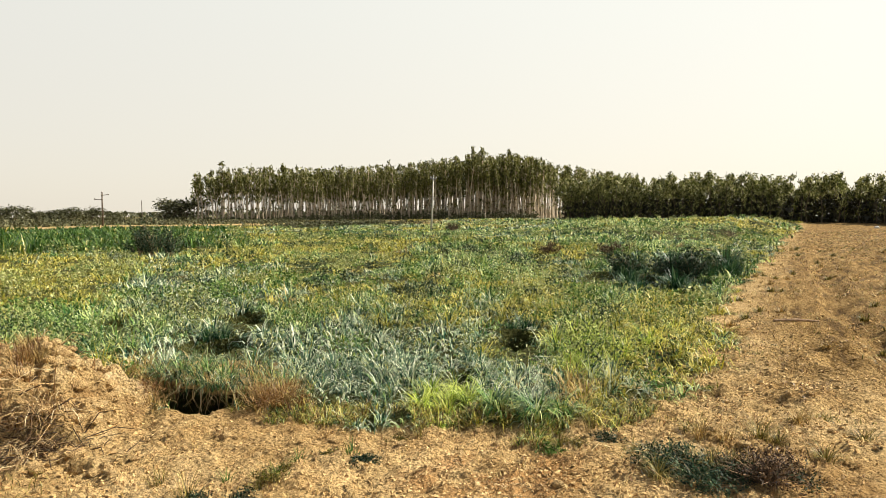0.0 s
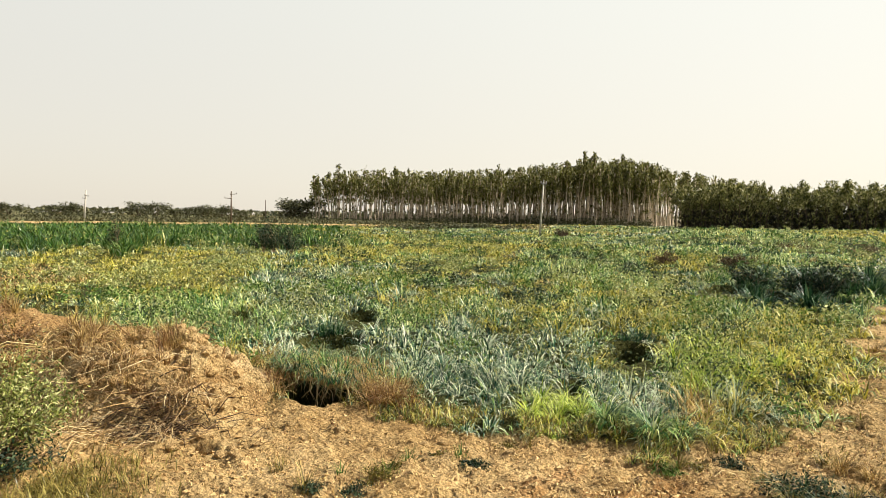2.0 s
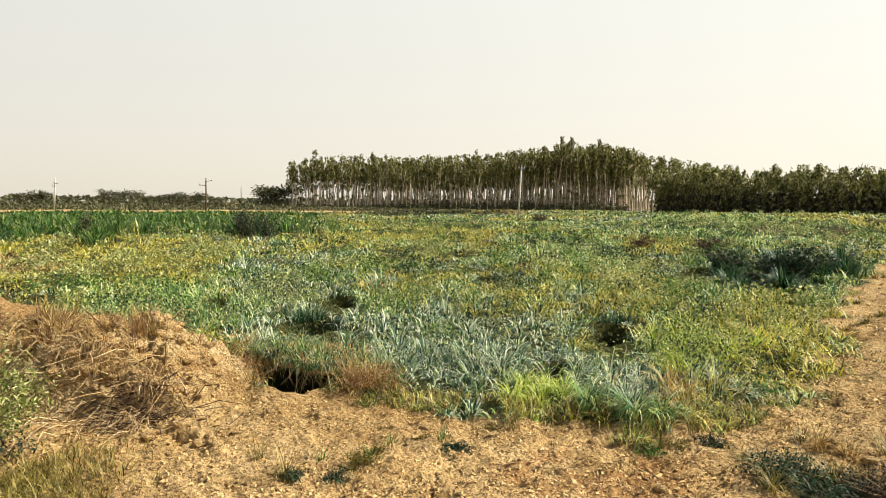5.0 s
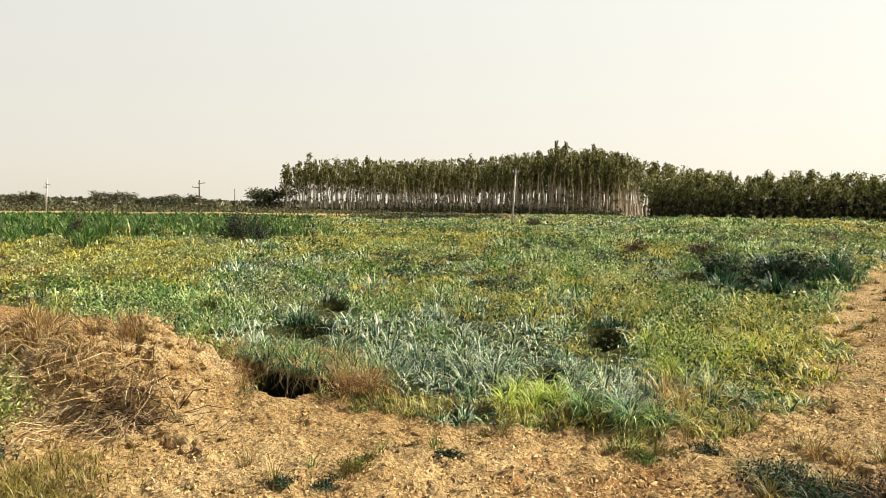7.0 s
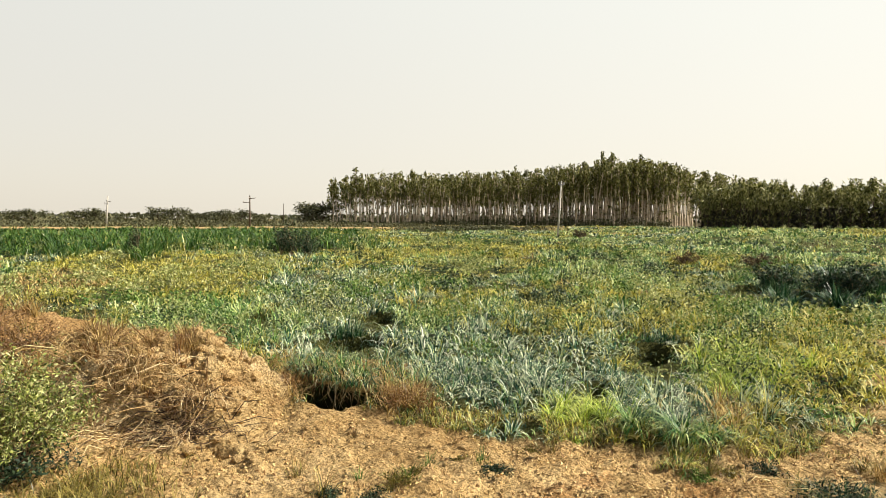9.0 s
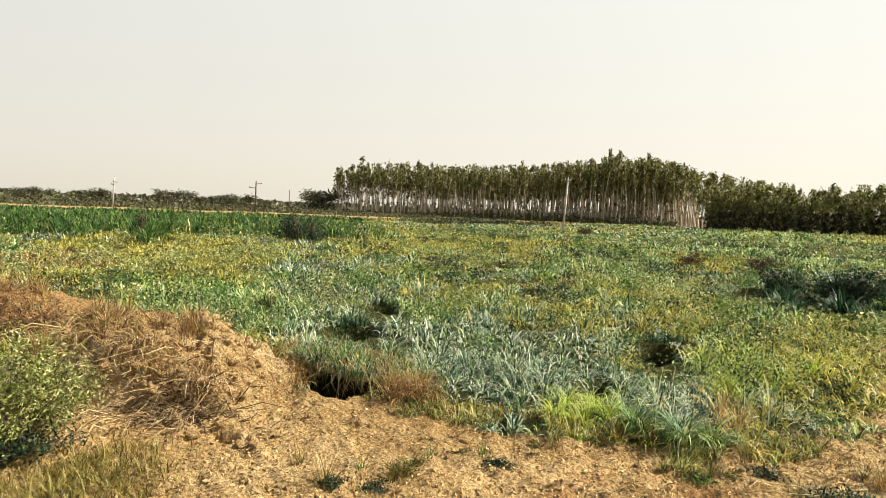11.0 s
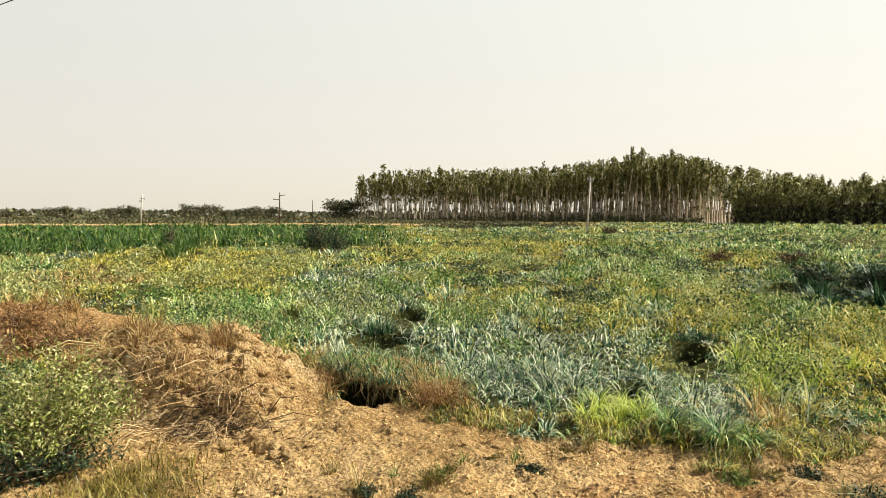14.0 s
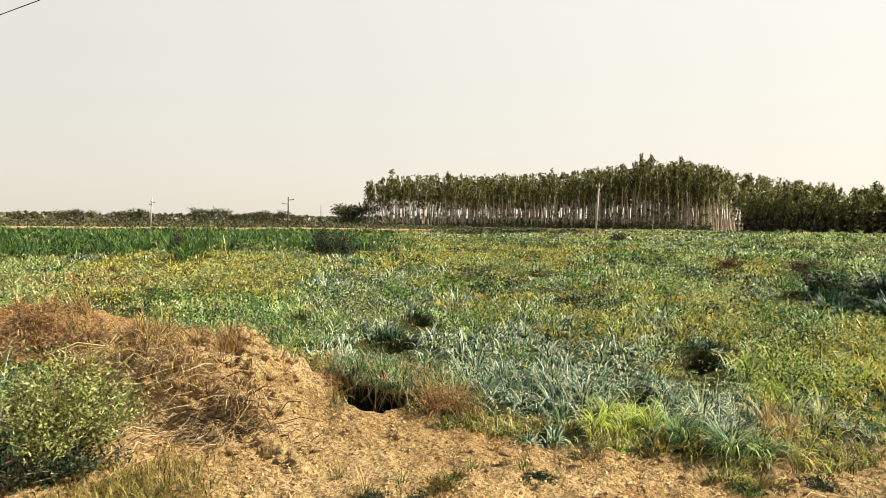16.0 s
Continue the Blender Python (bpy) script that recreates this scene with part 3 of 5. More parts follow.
def weed_band(r0, r1, clumps, leaf):
    """Broad-leaved weeds standing among the grass, in drifts."""
    for mat, shift, label, share in ((WEED_PALE, 111, "pale feathery weeds standing among the field grass", 0.6), (BUSH_DARK_SHADE, 113, "dark leafy weeds among the field grass", 0.66),
                                     (WEED_GREEN, 117, "fresh green broad-leaved weeds among the grass", 0.64)):
        a, r = rng.uniform(-38, 55, clumps), np.sqrt(rng.uniform(r0 ** 2, r1 ** 2, clumps))
        x, y = polar(a, r)
        keep = (vnoise(a, 30 * np.log(r), 3.2, shift) * 0.6 + vnoise(a, 30 * np.log(r), 1.1, shift + 1) * 0.4 > share) & (bareness(x, y) < 0.1)
        keep &= (mat is WEED_PALE) | (a < 24) | (r < 15) | (r > 33)
        keep &= (r > edge_far(x, y) + 0.3) & (np.hypot((x - PIT[0]) / 0.8, (y - PIT[1]) / 0.9) > 1)
        keep &= np.maximum(hollow_depth(x, y, 0.4, 1.3), hollow_depth(x, y, 1.0, 1.1)) < 0.05
        x, y, r = x[keep], y[keep], r[keep]
        each = 26
        which = np.repeat(np.arange(len(x)), each)
        n = len(which)
        high = rng.uniform(0.22, 0.5, len(x))[which] * (0.8 + 0.004 * r[which])
        spread = 0.35 * high
        f = rng.random(n) ** 0.7
        px, py = x[which] + rng.normal(0, 1, n) * spread, y[which] + rng.normal(0, 1, n) * spread
        c = np.stack([px, py, ground_z(px, py) + 0.03 + high * f], 1)
        size = leaf * rng.uniform(0.6, 1.5, n)
        me = leaf_mesh("field_weeds", c, rng.normal(0, 1, (n, 3)) + (0, 0, 0.2), rng.normal(0, 0.6, (n, 3)) + (0, 0, 0.8), size, size * rng.uniform(0.3, 0.55, n), mat)
        tagged(new("field_weeds", me), label, "weeds", kind="stuff")


weed_band(6.2, 12.0, 1500, 0.04)
weed_band(12.0, 24.0, 2600, 0.075)
weed_band(24.0, 50.0, 2200, 0.10)
weed_band(50.0, 118.0, 1400, 0.18)


def edge_fringe():
    """Short sparse grass that thins out from the field's edge over the bare soil."""
    n = 26000
    a = rng.uniform(-21, 24, n)
    x, y = polar(a, 1.0)
    r = edge_far(x, y) + 0.25 - 0.85 * rng.random(n) ** 1.5
    x, y = x * r, y * r
    ok = vnoise(x, y, 0.22, 141) * 0.6 + vnoise(x, y, 0.6, 143) * 0.5 > 0.42 + 0.5 * smooth(0.1, -0.6, r - edge_far(x, y))
    ok &= np.hypot((x - PIT[0]) / 0.75, (y - PIT[1]) / 0.7) > 1
    x, y = x[ok], y[ok]
    n = len(x)
    pick = rng.random(n)
    for mat, lo, hi, label in ((GRASS_YELLOW, 0.0, 0.4, "short yellow-green grass thinning out over the soil"), (GRASS_GREEN, 0.4, 0.62, "short green grass thinning out over the soil"),
                               (GRASS_DRY, 0.62, 0.85, "short dry grass thinning out over the soil"), (SCRUB_DARK, 0.85, 1.0, "dead brown grass bits at the field's edge")):
        k = (pick >= lo) & (pick < hi)
        m = int(k.sum())
        me = blade_mesh("edge_grass", np.stack([x[k], y[k], ground_z(x[k], y[k]) - 0.01], 1), rng.uniform(0.05, 0.19, m), rng.uniform(0.004, 0.009, m),
                        rng.uniform(0, 6.28, m), rng.uniform(0.9, 2.9, m), mat, 2)
        tagged(new("edge_grass", me), label, "grass", kind="stuff")


edge_fringe()


# ---- trees ----
def eucalyptus(name, label, height, crown_from, seed, bark, leaf, leaves=420, leaf_len=0.75, spread=1.5, group=""):
    r = np.random.default_rng(seed)
    root = thing(name, label, "tree", group=group)
    z = np.linspace(0, 1, 9)
    bend = r.normal(0, 0.035 * height, 2)
    sway = r.normal(0, 0.2, 2)
    path = np.stack([bend[0] * z ** 2 + sway[0] * np.sin(z * 6), bend[1] * z ** 2 + sway[1] * np.sin(z * 5), z * height * 0.97 - 0.1], 1)
    tubes = [(path, 0.012 * height * (1 - 0.88 * z) + 0.012)]
    centres, twigs = [], []
    limbs = int(12 + height * 0.5)
    for _ in range(limbs):
        f = crown_from + (0.97 - crown_from) * r.random() ** 0.8
        p = np.array([np.interp(f, z, path[:, k]) for k in range(3)])
        h = r.uniform(0, 2 * np.pi)
        reach = spread * (1.1 - 0.75 * (f - crown_from) / (1 - crown_from)) * r.uniform(0.4, 1.2)
        tip = p + np.array([np.cos(h) * reach, np.sin(h) * reach, reach * r.uniform(0.6, 1.5)])
        mid = (p + tip) / 2 + np.array([0, 0, -0.15 * reach])
        twigs.append((np.array([p, mid, tip]), np.array([0.004, 0.0028, 0.0012]) * height))
        centres += [tip, tip, (mid + tip) / 2]
    for f in r.uniform(crown_from * 0.45, crown_from, 4):
        centres.append(np.array([np.interp(f, z, path[:, k]) for k in range(3)]) + r.normal(0, 0.25, 3))
    centres += [path[-1], path[-1] + (0, 0, 0.3)]
    v1, q1 = tube_rings(*tubes[0], 5)
    v2 = [tube_rings(*w, 3) for w in twigs]
    q2 = [q + len(v1) + 9 * k for k, (_, q) in enumerate(v2)]
    part("trunk", mesh_of("trunk", np.concatenate([v1] + [v for v, _ in v2]), [np.concatenate([q1] + q2)], bark), root)
    c = np.array(centres)[r.integers(0, len(centres), leaves)]
    c = c + r.normal(0, 1, (leaves, 3)) * np.array([0.3, 0.3, 0.42]) * spread * 0.6
    along = np.stack([r.normal(0, 0.6, leaves), r.normal(0, 0.6, leaves), -np.abs(r.normal(0.7, 0.5, leaves))], 1)
    part("crown", leaf_mesh("crown", c, along, r.normal(0, 1, (leaves, 3)), leaf_len * r.uniform(0.6, 1.4, leaves),
                            leaf_len * 0.36 * r.uniform(0.6, 1.3, leaves), leaf), root)
    return root


def plant(models, spots, group):
    """Sets copies of the model trees on the spots (x, y, height); the first of each model is the model itself."""
    used = set()
    for i, (x, y, h) in enumerate(spots):
        k = i if i < len(models) else int(rng.integers(0, len(models)))
        ob, tall = models[k]
        m = pose(x, y, float(ground_z(x, y)), 0, 0, float(rng.uniform(0, 360)))
        s = h / tall
        if k in used:
            made = copy_thing(ob, m)
        else:
            made = ob
            used.add(k)
            made.matrix_world = m
        made["group"] = group
        made.scale = (s * rng.uniform(0.9, 1.1), s * rng.uniform(0.9, 1.1), s)


WOOD_LABEL = "tall slender eucalyptus with pale bare trunk and high olive crown"
wood_models = [(eucalyptus("eucalyptus_tree", WOOD_LABEL, 17.0, 0.28 + 0.08 * (k % 4), 100 + k, BARK_PALE, EUCA_LEAF, 290, 0.84, 1.2), 17.0) for k in range(8)]
SKY_AZ = [-22, -17.4, -13.9, -11, -8.5, -6, -3.2, 1.3, 4.3, 10, 14.3, 18, 19.3, 21.7]
SKY_UP = [3.0, 3.1, 3.5, 4.0, 4.6, 5.2, 5.3, 4.5, 4.2, 4.05, 4.05, 4.0, 3.9, 3.2]    # skyline, degrees above the horizon


def wood_height(x, y):
    d = math.hypot(x, y)
    up = float(np.interp(math.degrees(math.atan2(-x, y)), SKY_AZ, SKY_UP))
    return (d * math.tan(radians(up)) + 1.5) * float(rng.uniform(0.82, 1.07))


spots = []
front_a, front_b = np.array(polar(21.4, 190.0)), np.array(polar(-8.6, 184.0))
deep_spots = []
for row in range(14):
    for k in range(45):
        f = (k + 0.5 * (row % 2)) / 44
        if f < (0.0, 0.0, 0.0, 0.0, 0.0, 0.0, 0.1, 0.16, 0.2, 0.25, 0.28, 0.3, 0.35, 0.4)[row] or f > 1:
            continue
        p = front_a + (front_b - front_a) * f + (front_a * (1 - f) + front_b * f) / 187.0 * row * 2.6 + rng.normal(0, 0.45, 2)
        (spots if row < 4 else deep_spots).append((p[0], p[1], wood_height(*p)))
flank = np.array(polar(-17.8, 262.0))
for row in range(7):
    for k in range(1, 26):
        p = front_b + (flank - front_b) * (k / 25) + np.array([-row * 2.6, row * 1.6]) + rng.normal(0, 0.4, 2)
        (spots if row < 2 else deep_spots).append((p[0], p[1], wood_height(*p)))
for a, d, up in ((19.2, 191, 4.75), (13.7, 190, 4.6), (4.9, 189, 4.9), (-2.9, 186, 6.1), (-3.3, 187, 6.0), (-6.0, 187, 5.85), (9.4, 190, 4.4), (-8.3, 186, 5.1)):
    x, y = polar(a, d)
    spots.append((x, y, d * math.tan(radians(up)) + 1.3))
plant(wood_models, spots, "eucalyptus plantation")


def deep_wood(places):
    """The rows behind, joined: thin stems and clumps of leaves."""
    r = np.random.default_rng(77)
    verts, quads, cs, al = [], [], [], []
    for k, (x, y, h) in enumerate(places):
        bend = r.normal(0, 0.4, 2)
        z0 = float(ground_z(x, y))
        path = np.array([(x, y, z0 - 0.1), (x + bend[0], y + bend[1], z0 + h * 0.5), (x + 2 * bend[0], y + 2 * bend[1], z0 + h * 0.96)])
        v, q = tube_rings(path, np.array([0.012, 0.008, 0.002]) * h, 4)
        verts.append(v)
        quads.append(q + 12 * k)
        n = 85
        f = r.uniform(0.42, 0.98, n)
        c = np.stack([x + 2 * bend[0] * f, y + 2 * bend[1] * f, z0 + h * f], 1)
        cs.append(c + r.normal(0, 1, (n, 3)) * np.array([0.8, 0.8, 0.5]) * (1.35 - 0.8 * f)[:, None])
        al.append(np.stack([r.normal(0, 0.6, n), r.normal(0, 0.6, n), -np.abs(r.normal(0.7, 0.5, n))], 1))
    tagged(new("deep_wood_trunks", mesh_of("deep_wood_trunks", np.concatenate(verts), [np.concatenate(quads)], BARK_PALE)),
           "crowded pale trunks deeper in the eucalyptus wood", "wood", kind="stuff")
    c, along = np.concatenate(cs), np.concatenate(al)
    n = len(c)
    me = leaf_mesh("deep_wood_crowns", c, along, r.normal(0, 1, (n, 3)), 1.05 * r.uniform(0.6, 1.4, n), 0.42 * r.uniform(0.6, 1.3, n), EUCA_LEAF)
    tagged(new("deep_wood_crowns", me), "olive leaves of the deeper eucalyptus rows", "wood", kind="stuff")


deep_wood(deep_spots)

YOUNG_LABEL = "young leafy eucalyptus in a dark dense row"
young_models = [(eucalyptus("young_eucalyptus", YOUNG_LABEL, 8.5, 0.40 + 0.07 * (k % 2), 200 + k, BARK_DARK, YOUNG_LEAF, 300, 0.7, 1.25), 8.5) for k in range(6)]
spots = []
ya, yb = np.array(polar(-10.5, 165.0)), np.array(polar(-40.0, 92.0))
for row in range(4):
    for k in range(52):
        f = (k + 0.5 * (row % 2)) / 51
        p = ya + (yb - ya) * f + np.array([row * 1.6, row * 2.4]) + rng.normal(0, 0.3, 2)
        d = math.hypot(*p)
        up = float(np.interp(math.degrees(math.atan2(-p[0], p[1])), [-36, -33, -31, -28.5, -25, -20, -18.6, -17.9, -17.2, -15, -10], [3.1, 2.8, 2.5, 2.6, 2.95, 2.95, 2.95, 1.7, 3.0, 3.0, 2.5]))
        spots.append((p[0], p[1], (d * math.tan(radians(up)) + 1.6) * float(rng.uniform(0.72, 1.08))))
plant(young_models, spots, "young plantation")


def acacia(seed, height):
    r = np.random.default_rng(seed)
    root = thing("acacia_tree", "low spreading thorn tree in the hazy distance", "tree", group="far thorn trees")
    tubes, centres = [], []
    for _ in range(4):
        h = r.uniform(0, 2 * np.pi)
        tip = np.array([np.cos(h), np.sin(h), 0]) * height * r.uniform(0.25, 0.6) + (0, 0, height * r.uniform(0.65, 0.9))
        tubes.append((np.array([(0, 0, -0.1), tip * (0.3, 0.3, 0.45), tip]), np.array([0.03, 0.02, 0.008]) * height))
        for _ in range(5):
            centres.append(tip + r.normal(0, 1, 3) * np.array([0.34, 0.34, 0.07]) * height)
    part("trunk", tubes_mesh("trunk", tubes, BARK_DARK, 5), root)
    n = 900
    c = np.array(centres)[r.integers(0, len(centres), n)] + r.normal(0, 1, (n, 3)) * np.array([0.16, 0.16, 0.08]) * height
    low = r.random(n) < 0.28
    c[low, 2] *= r.uniform(0.1, 0.7, low.sum())
    c[:, 2] = np.maximum(c[:, 2], 0.05 * height)
    part("crown", leaf_mesh("crown", c, r.normal(0, 1, (n, 3)) * (1, 1, 0.4), r.normal(0, 0.4, (n, 3)) + (0, 0, 1), 0.16 * height * r.uniform(0.6, 1.4, n),
                            0.075 * height * r.uniform(0.6, 1.4, n), FAR_LEAF), root)
    return root


acacia_models = [(acacia(300 + k, 5.0), 5.0) for k in range(4)]
spots = []
for a, d, h in ((22.3, 195, 7.4), (23.2, 200, 7.0), (23.9, 205, 5.6), (27.4, 212, 3.0), (29.2, 207, 4.5), (30.5, 205, 4.6), (31.9, 207, 3.8), (32.9, 208, 3.0), (34.2, 203, 5.0), (35.5, 205, 4.8),
                (38.6, 210, 2.6), (40.0, 207, 4.2), (41.2, 205, 4.0), (44.3, 204, 3.6), (45.5, 208, 3.5), (48.2, 210, 2.4), (50.4, 210, 2.8)):
    spots.append((*polar(a, d), h * float(rng.uniform(0.84, 0.96))))
plant(acacia_models, spots, "far thorn trees")


def undergrowth():
    """Low dark scrub between the trunks and along the foot of the wood."""
    n = 15000
    f, deep = rng.random(n), rng.random(n) ** 1.5 * 32 - 2.5
    p = front_a + (front_b - front_a) * f[:, None] + np.stack([0 * f, deep], 1)
    # taller deep inside, where the leaves fill in for the wood's shadow
    tall = 0.5 + (2.2 + 2.4 * smooth(8, 20, deep)) * vnoise(p[:, 0], p[:, 1], 3.0, 81) * smooth(0.12, 0.5, f + 0.01 * deep)
    c = np.stack([p[:, 0], p[:, 1], ground_z(p[:, 0], p[:, 1]) + tall * rng.random(n) ** 1.3], 1)
    me = leaf_mesh("undergrowth", c, rng.normal(0, 1, (n, 3)), rng.normal(0, 1, (n, 3)), rng.uniform(0.4, 1.0, n), rng.uniform(0.25, 0.5, n), FAR_LEAF)
    tagged(new("undergrowth", me), "dark brushy undergrowth, also filling in shadow between eucalyptus trunks", "undergrowth", kind="stuff")


undergrowth()


def field_brush():
    """A dark strip of scrub across the far side of the field."""
    n = 3600
    a, d = rng.normal(9.0, 3.2, n), rng.uniform(92, 102, n)
    x, y = polar(a, d)
    c = np.stack([x, y, ground_z(x, y) + (0.35 + 0.75 * vnoise(a * 4, d, 3, 87)) * rng.random(n)], 1)
    me = leaf_mesh("field_brush", c, rng.normal(0, 1, (n, 3)), rng.normal(0, 1, (n, 3)), rng.uniform(0.25, 0.6, n), rng.uniform(0.15, 0.3, n), FAR_LEAF)
    tagged(new("field_brush", me), "dark scrub strip at the far edge of the field", "scrub", kind="stuff")


field_brush()


def heath():
    """Low grey-green scrub on the plain between the dry bund and the thorn trees."""
    n = 16000
    a, d = rng.uniform(12, 56, n), rng.uniform(122, 205, n)
    x, y = polar(a, d)
    c = np.stack([x, y, ground_z(x, y) + (0.2 + 0.6 * vnoise(x, y, 6, 89)) * rng.random(n)], 1)
    me = leaf_mesh("heath", c, rng.normal(0, 1, (n, 3)), rng.normal(0, 1, (n, 3)), rng.uniform(0.3, 0.8, n), rng.uniform(0.2, 0.45, n), FAR_LEAF)
    tagged(new("heath", me), "low grey-green scrub on the plain beyond the crop", "scrub", kind="stuff")


heath()


def hedge_shade():
    """Dense dark leaves added for the shade low between the young trees."""
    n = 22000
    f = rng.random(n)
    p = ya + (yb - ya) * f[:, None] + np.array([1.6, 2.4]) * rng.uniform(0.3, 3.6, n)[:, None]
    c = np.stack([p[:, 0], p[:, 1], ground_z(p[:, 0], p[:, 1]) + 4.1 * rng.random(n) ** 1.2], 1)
    me = leaf_mesh("hedge_shade", c, rng.normal(0, 1, (n, 3)), rng.normal(0, 1, (n, 3)), rng.uniform(0.4, 0.9, n), rng.uniform(0.25, 0.45, n), SHADE_LEAF)
    tagged(new("hedge_shade", me), "dense dark leaves standing in for shade under the young trees", "undergrowth", kind="stuff")


hedge_shade()


def far_woods():
    n = 9000
    a = rng.uniform(-75, 75, n)
    d = rng.uniform(420, 520, n)
    x, y = polar(a, d)
    top = 3.6 + 1.8 * vnoise(a * 10, 0 * a, 9, 51)
    c = np.stack([x, y, top * rng.random(n) ** 0.7], 1)
    me = leaf_mesh("far_woods", c, rng.normal(0, 1, (n, 3)), rng.normal(0, 1, (n, 3)), rng.uniform(2, 4.5, n), rng.uniform(1.2, 2.4, n), FAR_LEAF)
    tagged(new("far_woods", me), "low hazy line of scrub on the horizon", "woods", kind="stuff")


far_woods()


def far_scrub():
    """Low scrub at the feet of the thorn trees."""
    n = 8000
    a, d = rng.uniform(17, 58, n), rng.uniform(185, 225, n)
    x, y = polar(a, d)
    top = 0.4 + 1.0 * vnoise(a, 0 * a, 0.8, 57) * smooth(50, 42, a)
    c = np.stack([x, y, ground_z(x, y) + top * rng.random(n)], 1)
    me = leaf_mesh("far_scrub", c, rng.normal(0, 1, (n, 3)), rng.normal(0, 1, (n, 3)), rng.uniform(0.6, 1.3, n), rng.uniform(0.4, 0.7, n), FAR_LEAF)
    tagged(new("far_scrub", me), "low brownish scrub under the far thorn trees", "scrub", kind="stuff")


far_scrub()


# ---- poles ----
def pole(name, label, place, height, radius, mat, lean=0.0, arms=(), square=False):
    root = thing(name, label, "utility pole", pose(place[0], place[1], float(ground_z(*place)) - 0.02, 0, lean, 0), "overhead line poles")
    bm = bmesh.new()
    bmesh.ops.create_cone(bm, cap_ends=True, segments=4 if square else 12, radius1=radius, radius2=radius * 0.62, depth=height)
    bmesh.ops.translate(bm, vec=(0, 0, height / 2), verts=bm.verts)
    part_bm("shaft", bm, mat, root)
    for z, wide, turn, shift in arms:
        bm = bmesh.new()
        bmesh.ops.create_cube(bm, size=1)
        bmesh.ops.scale(bm, vec=(wide, 0.09, 0.11), verts=bm.verts)
        bmesh.ops.bevel(bm, geom=bm.edges[:], offset=0.012, segments=1, affect="EDGES")
        bmesh.ops.transform(bm, matrix=pose(shift, -radius * 0.8, z, 0, turn, 0), verts=bm.verts)
        arm = part_bm("cross_arm", bm, STEEL if mat is CONCRETE else DARK_WOOD, root)
        for s in (-0.44, 0.44):
            bm = bmesh.new()
            for k, (rad, dz) in enumerate(((0.05, 0.0), (0.075, 0.07), (0.045, 0.13))):
                bmesh.ops.create_cone(bm, cap_ends=True, segments=10, radius1=rad, radius2=rad * 0.8, depth=0.07, matrix=pose(0, 0, dz))
            bmesh.ops.transform(bm, matrix=pose(shift + s * wide, -radius * 0.8, z + 0.1 - s * wide * math.sin(radians(turn)), 0, turn, 0), verts=bm.verts)
            part_bm("insulator", bm, PORCELAIN, arm)
    bm = bmesh.new()
    bmesh.ops.create_cone(bm, cap_ends=True, segments=10, radius1=0.06, radius2=0.045, depth=0.2, matrix=pose(0, 0, height + 0.09))
    part_bm("top_insulator", bm, PORCELAIN, root)
    return root


pole("utility_pole", "pale concrete pole leaning slightly in the field", polar(1.02, 64.0), 5.55, 0.105, CONCRETE, 3.0, ((5.35, 0.6, 0.0, 0.0),))
pole("utility_pole", "dark wooden pole with short cross-arms", polar(28.35, 120.0), 5.75, 0.16, DARK_WOOD, 0.5, ((5.25, 1.3, -5.0, 0.55), (4.5, 1.4, 2.0, -0.55)))
pole("utility_pole", "pale concrete pole before the thorn trees", polar(39.42, 140.0), 5.9, 0.19, CONCRETE, 4.5, ((4.95, 1.0, 8.0, 0.3), (4.4, 0.7, 0.0, -0.15)))
pole("utility_pole", "thin dark pole beside the eucalyptus wood", polar(25.5, 185.0), 5.8, 0.13, DARK_WOOD, 0.0, ())

WIRE_A, WIRE_B = (-52.1, 25.1), (23.0, -0.15)
for spot in (WIRE_A, WIRE_B):
    pole("utility_pole", "pale concrete pole carrying a single overhead cable", spot, 6.7, 0.14, CONCRETE)
t = np.linspace(0, 1, 60)
wire_path = np.stack([WIRE_A[0] + (WIRE_B[0] - WIRE_A[0]) * t, WIRE_A[1] + (WIRE_B[1] - WIRE_A[1]) * t, 6.85 - 0.5 * t * (1 - t)], 1)
tagged(new("overhead_cable", tubes_mesh("overhead_cable", [(wire_path, np.full(60, 0.011))], CABLE, 6)), "thin dark overhead cable crossing the sky", "cable")


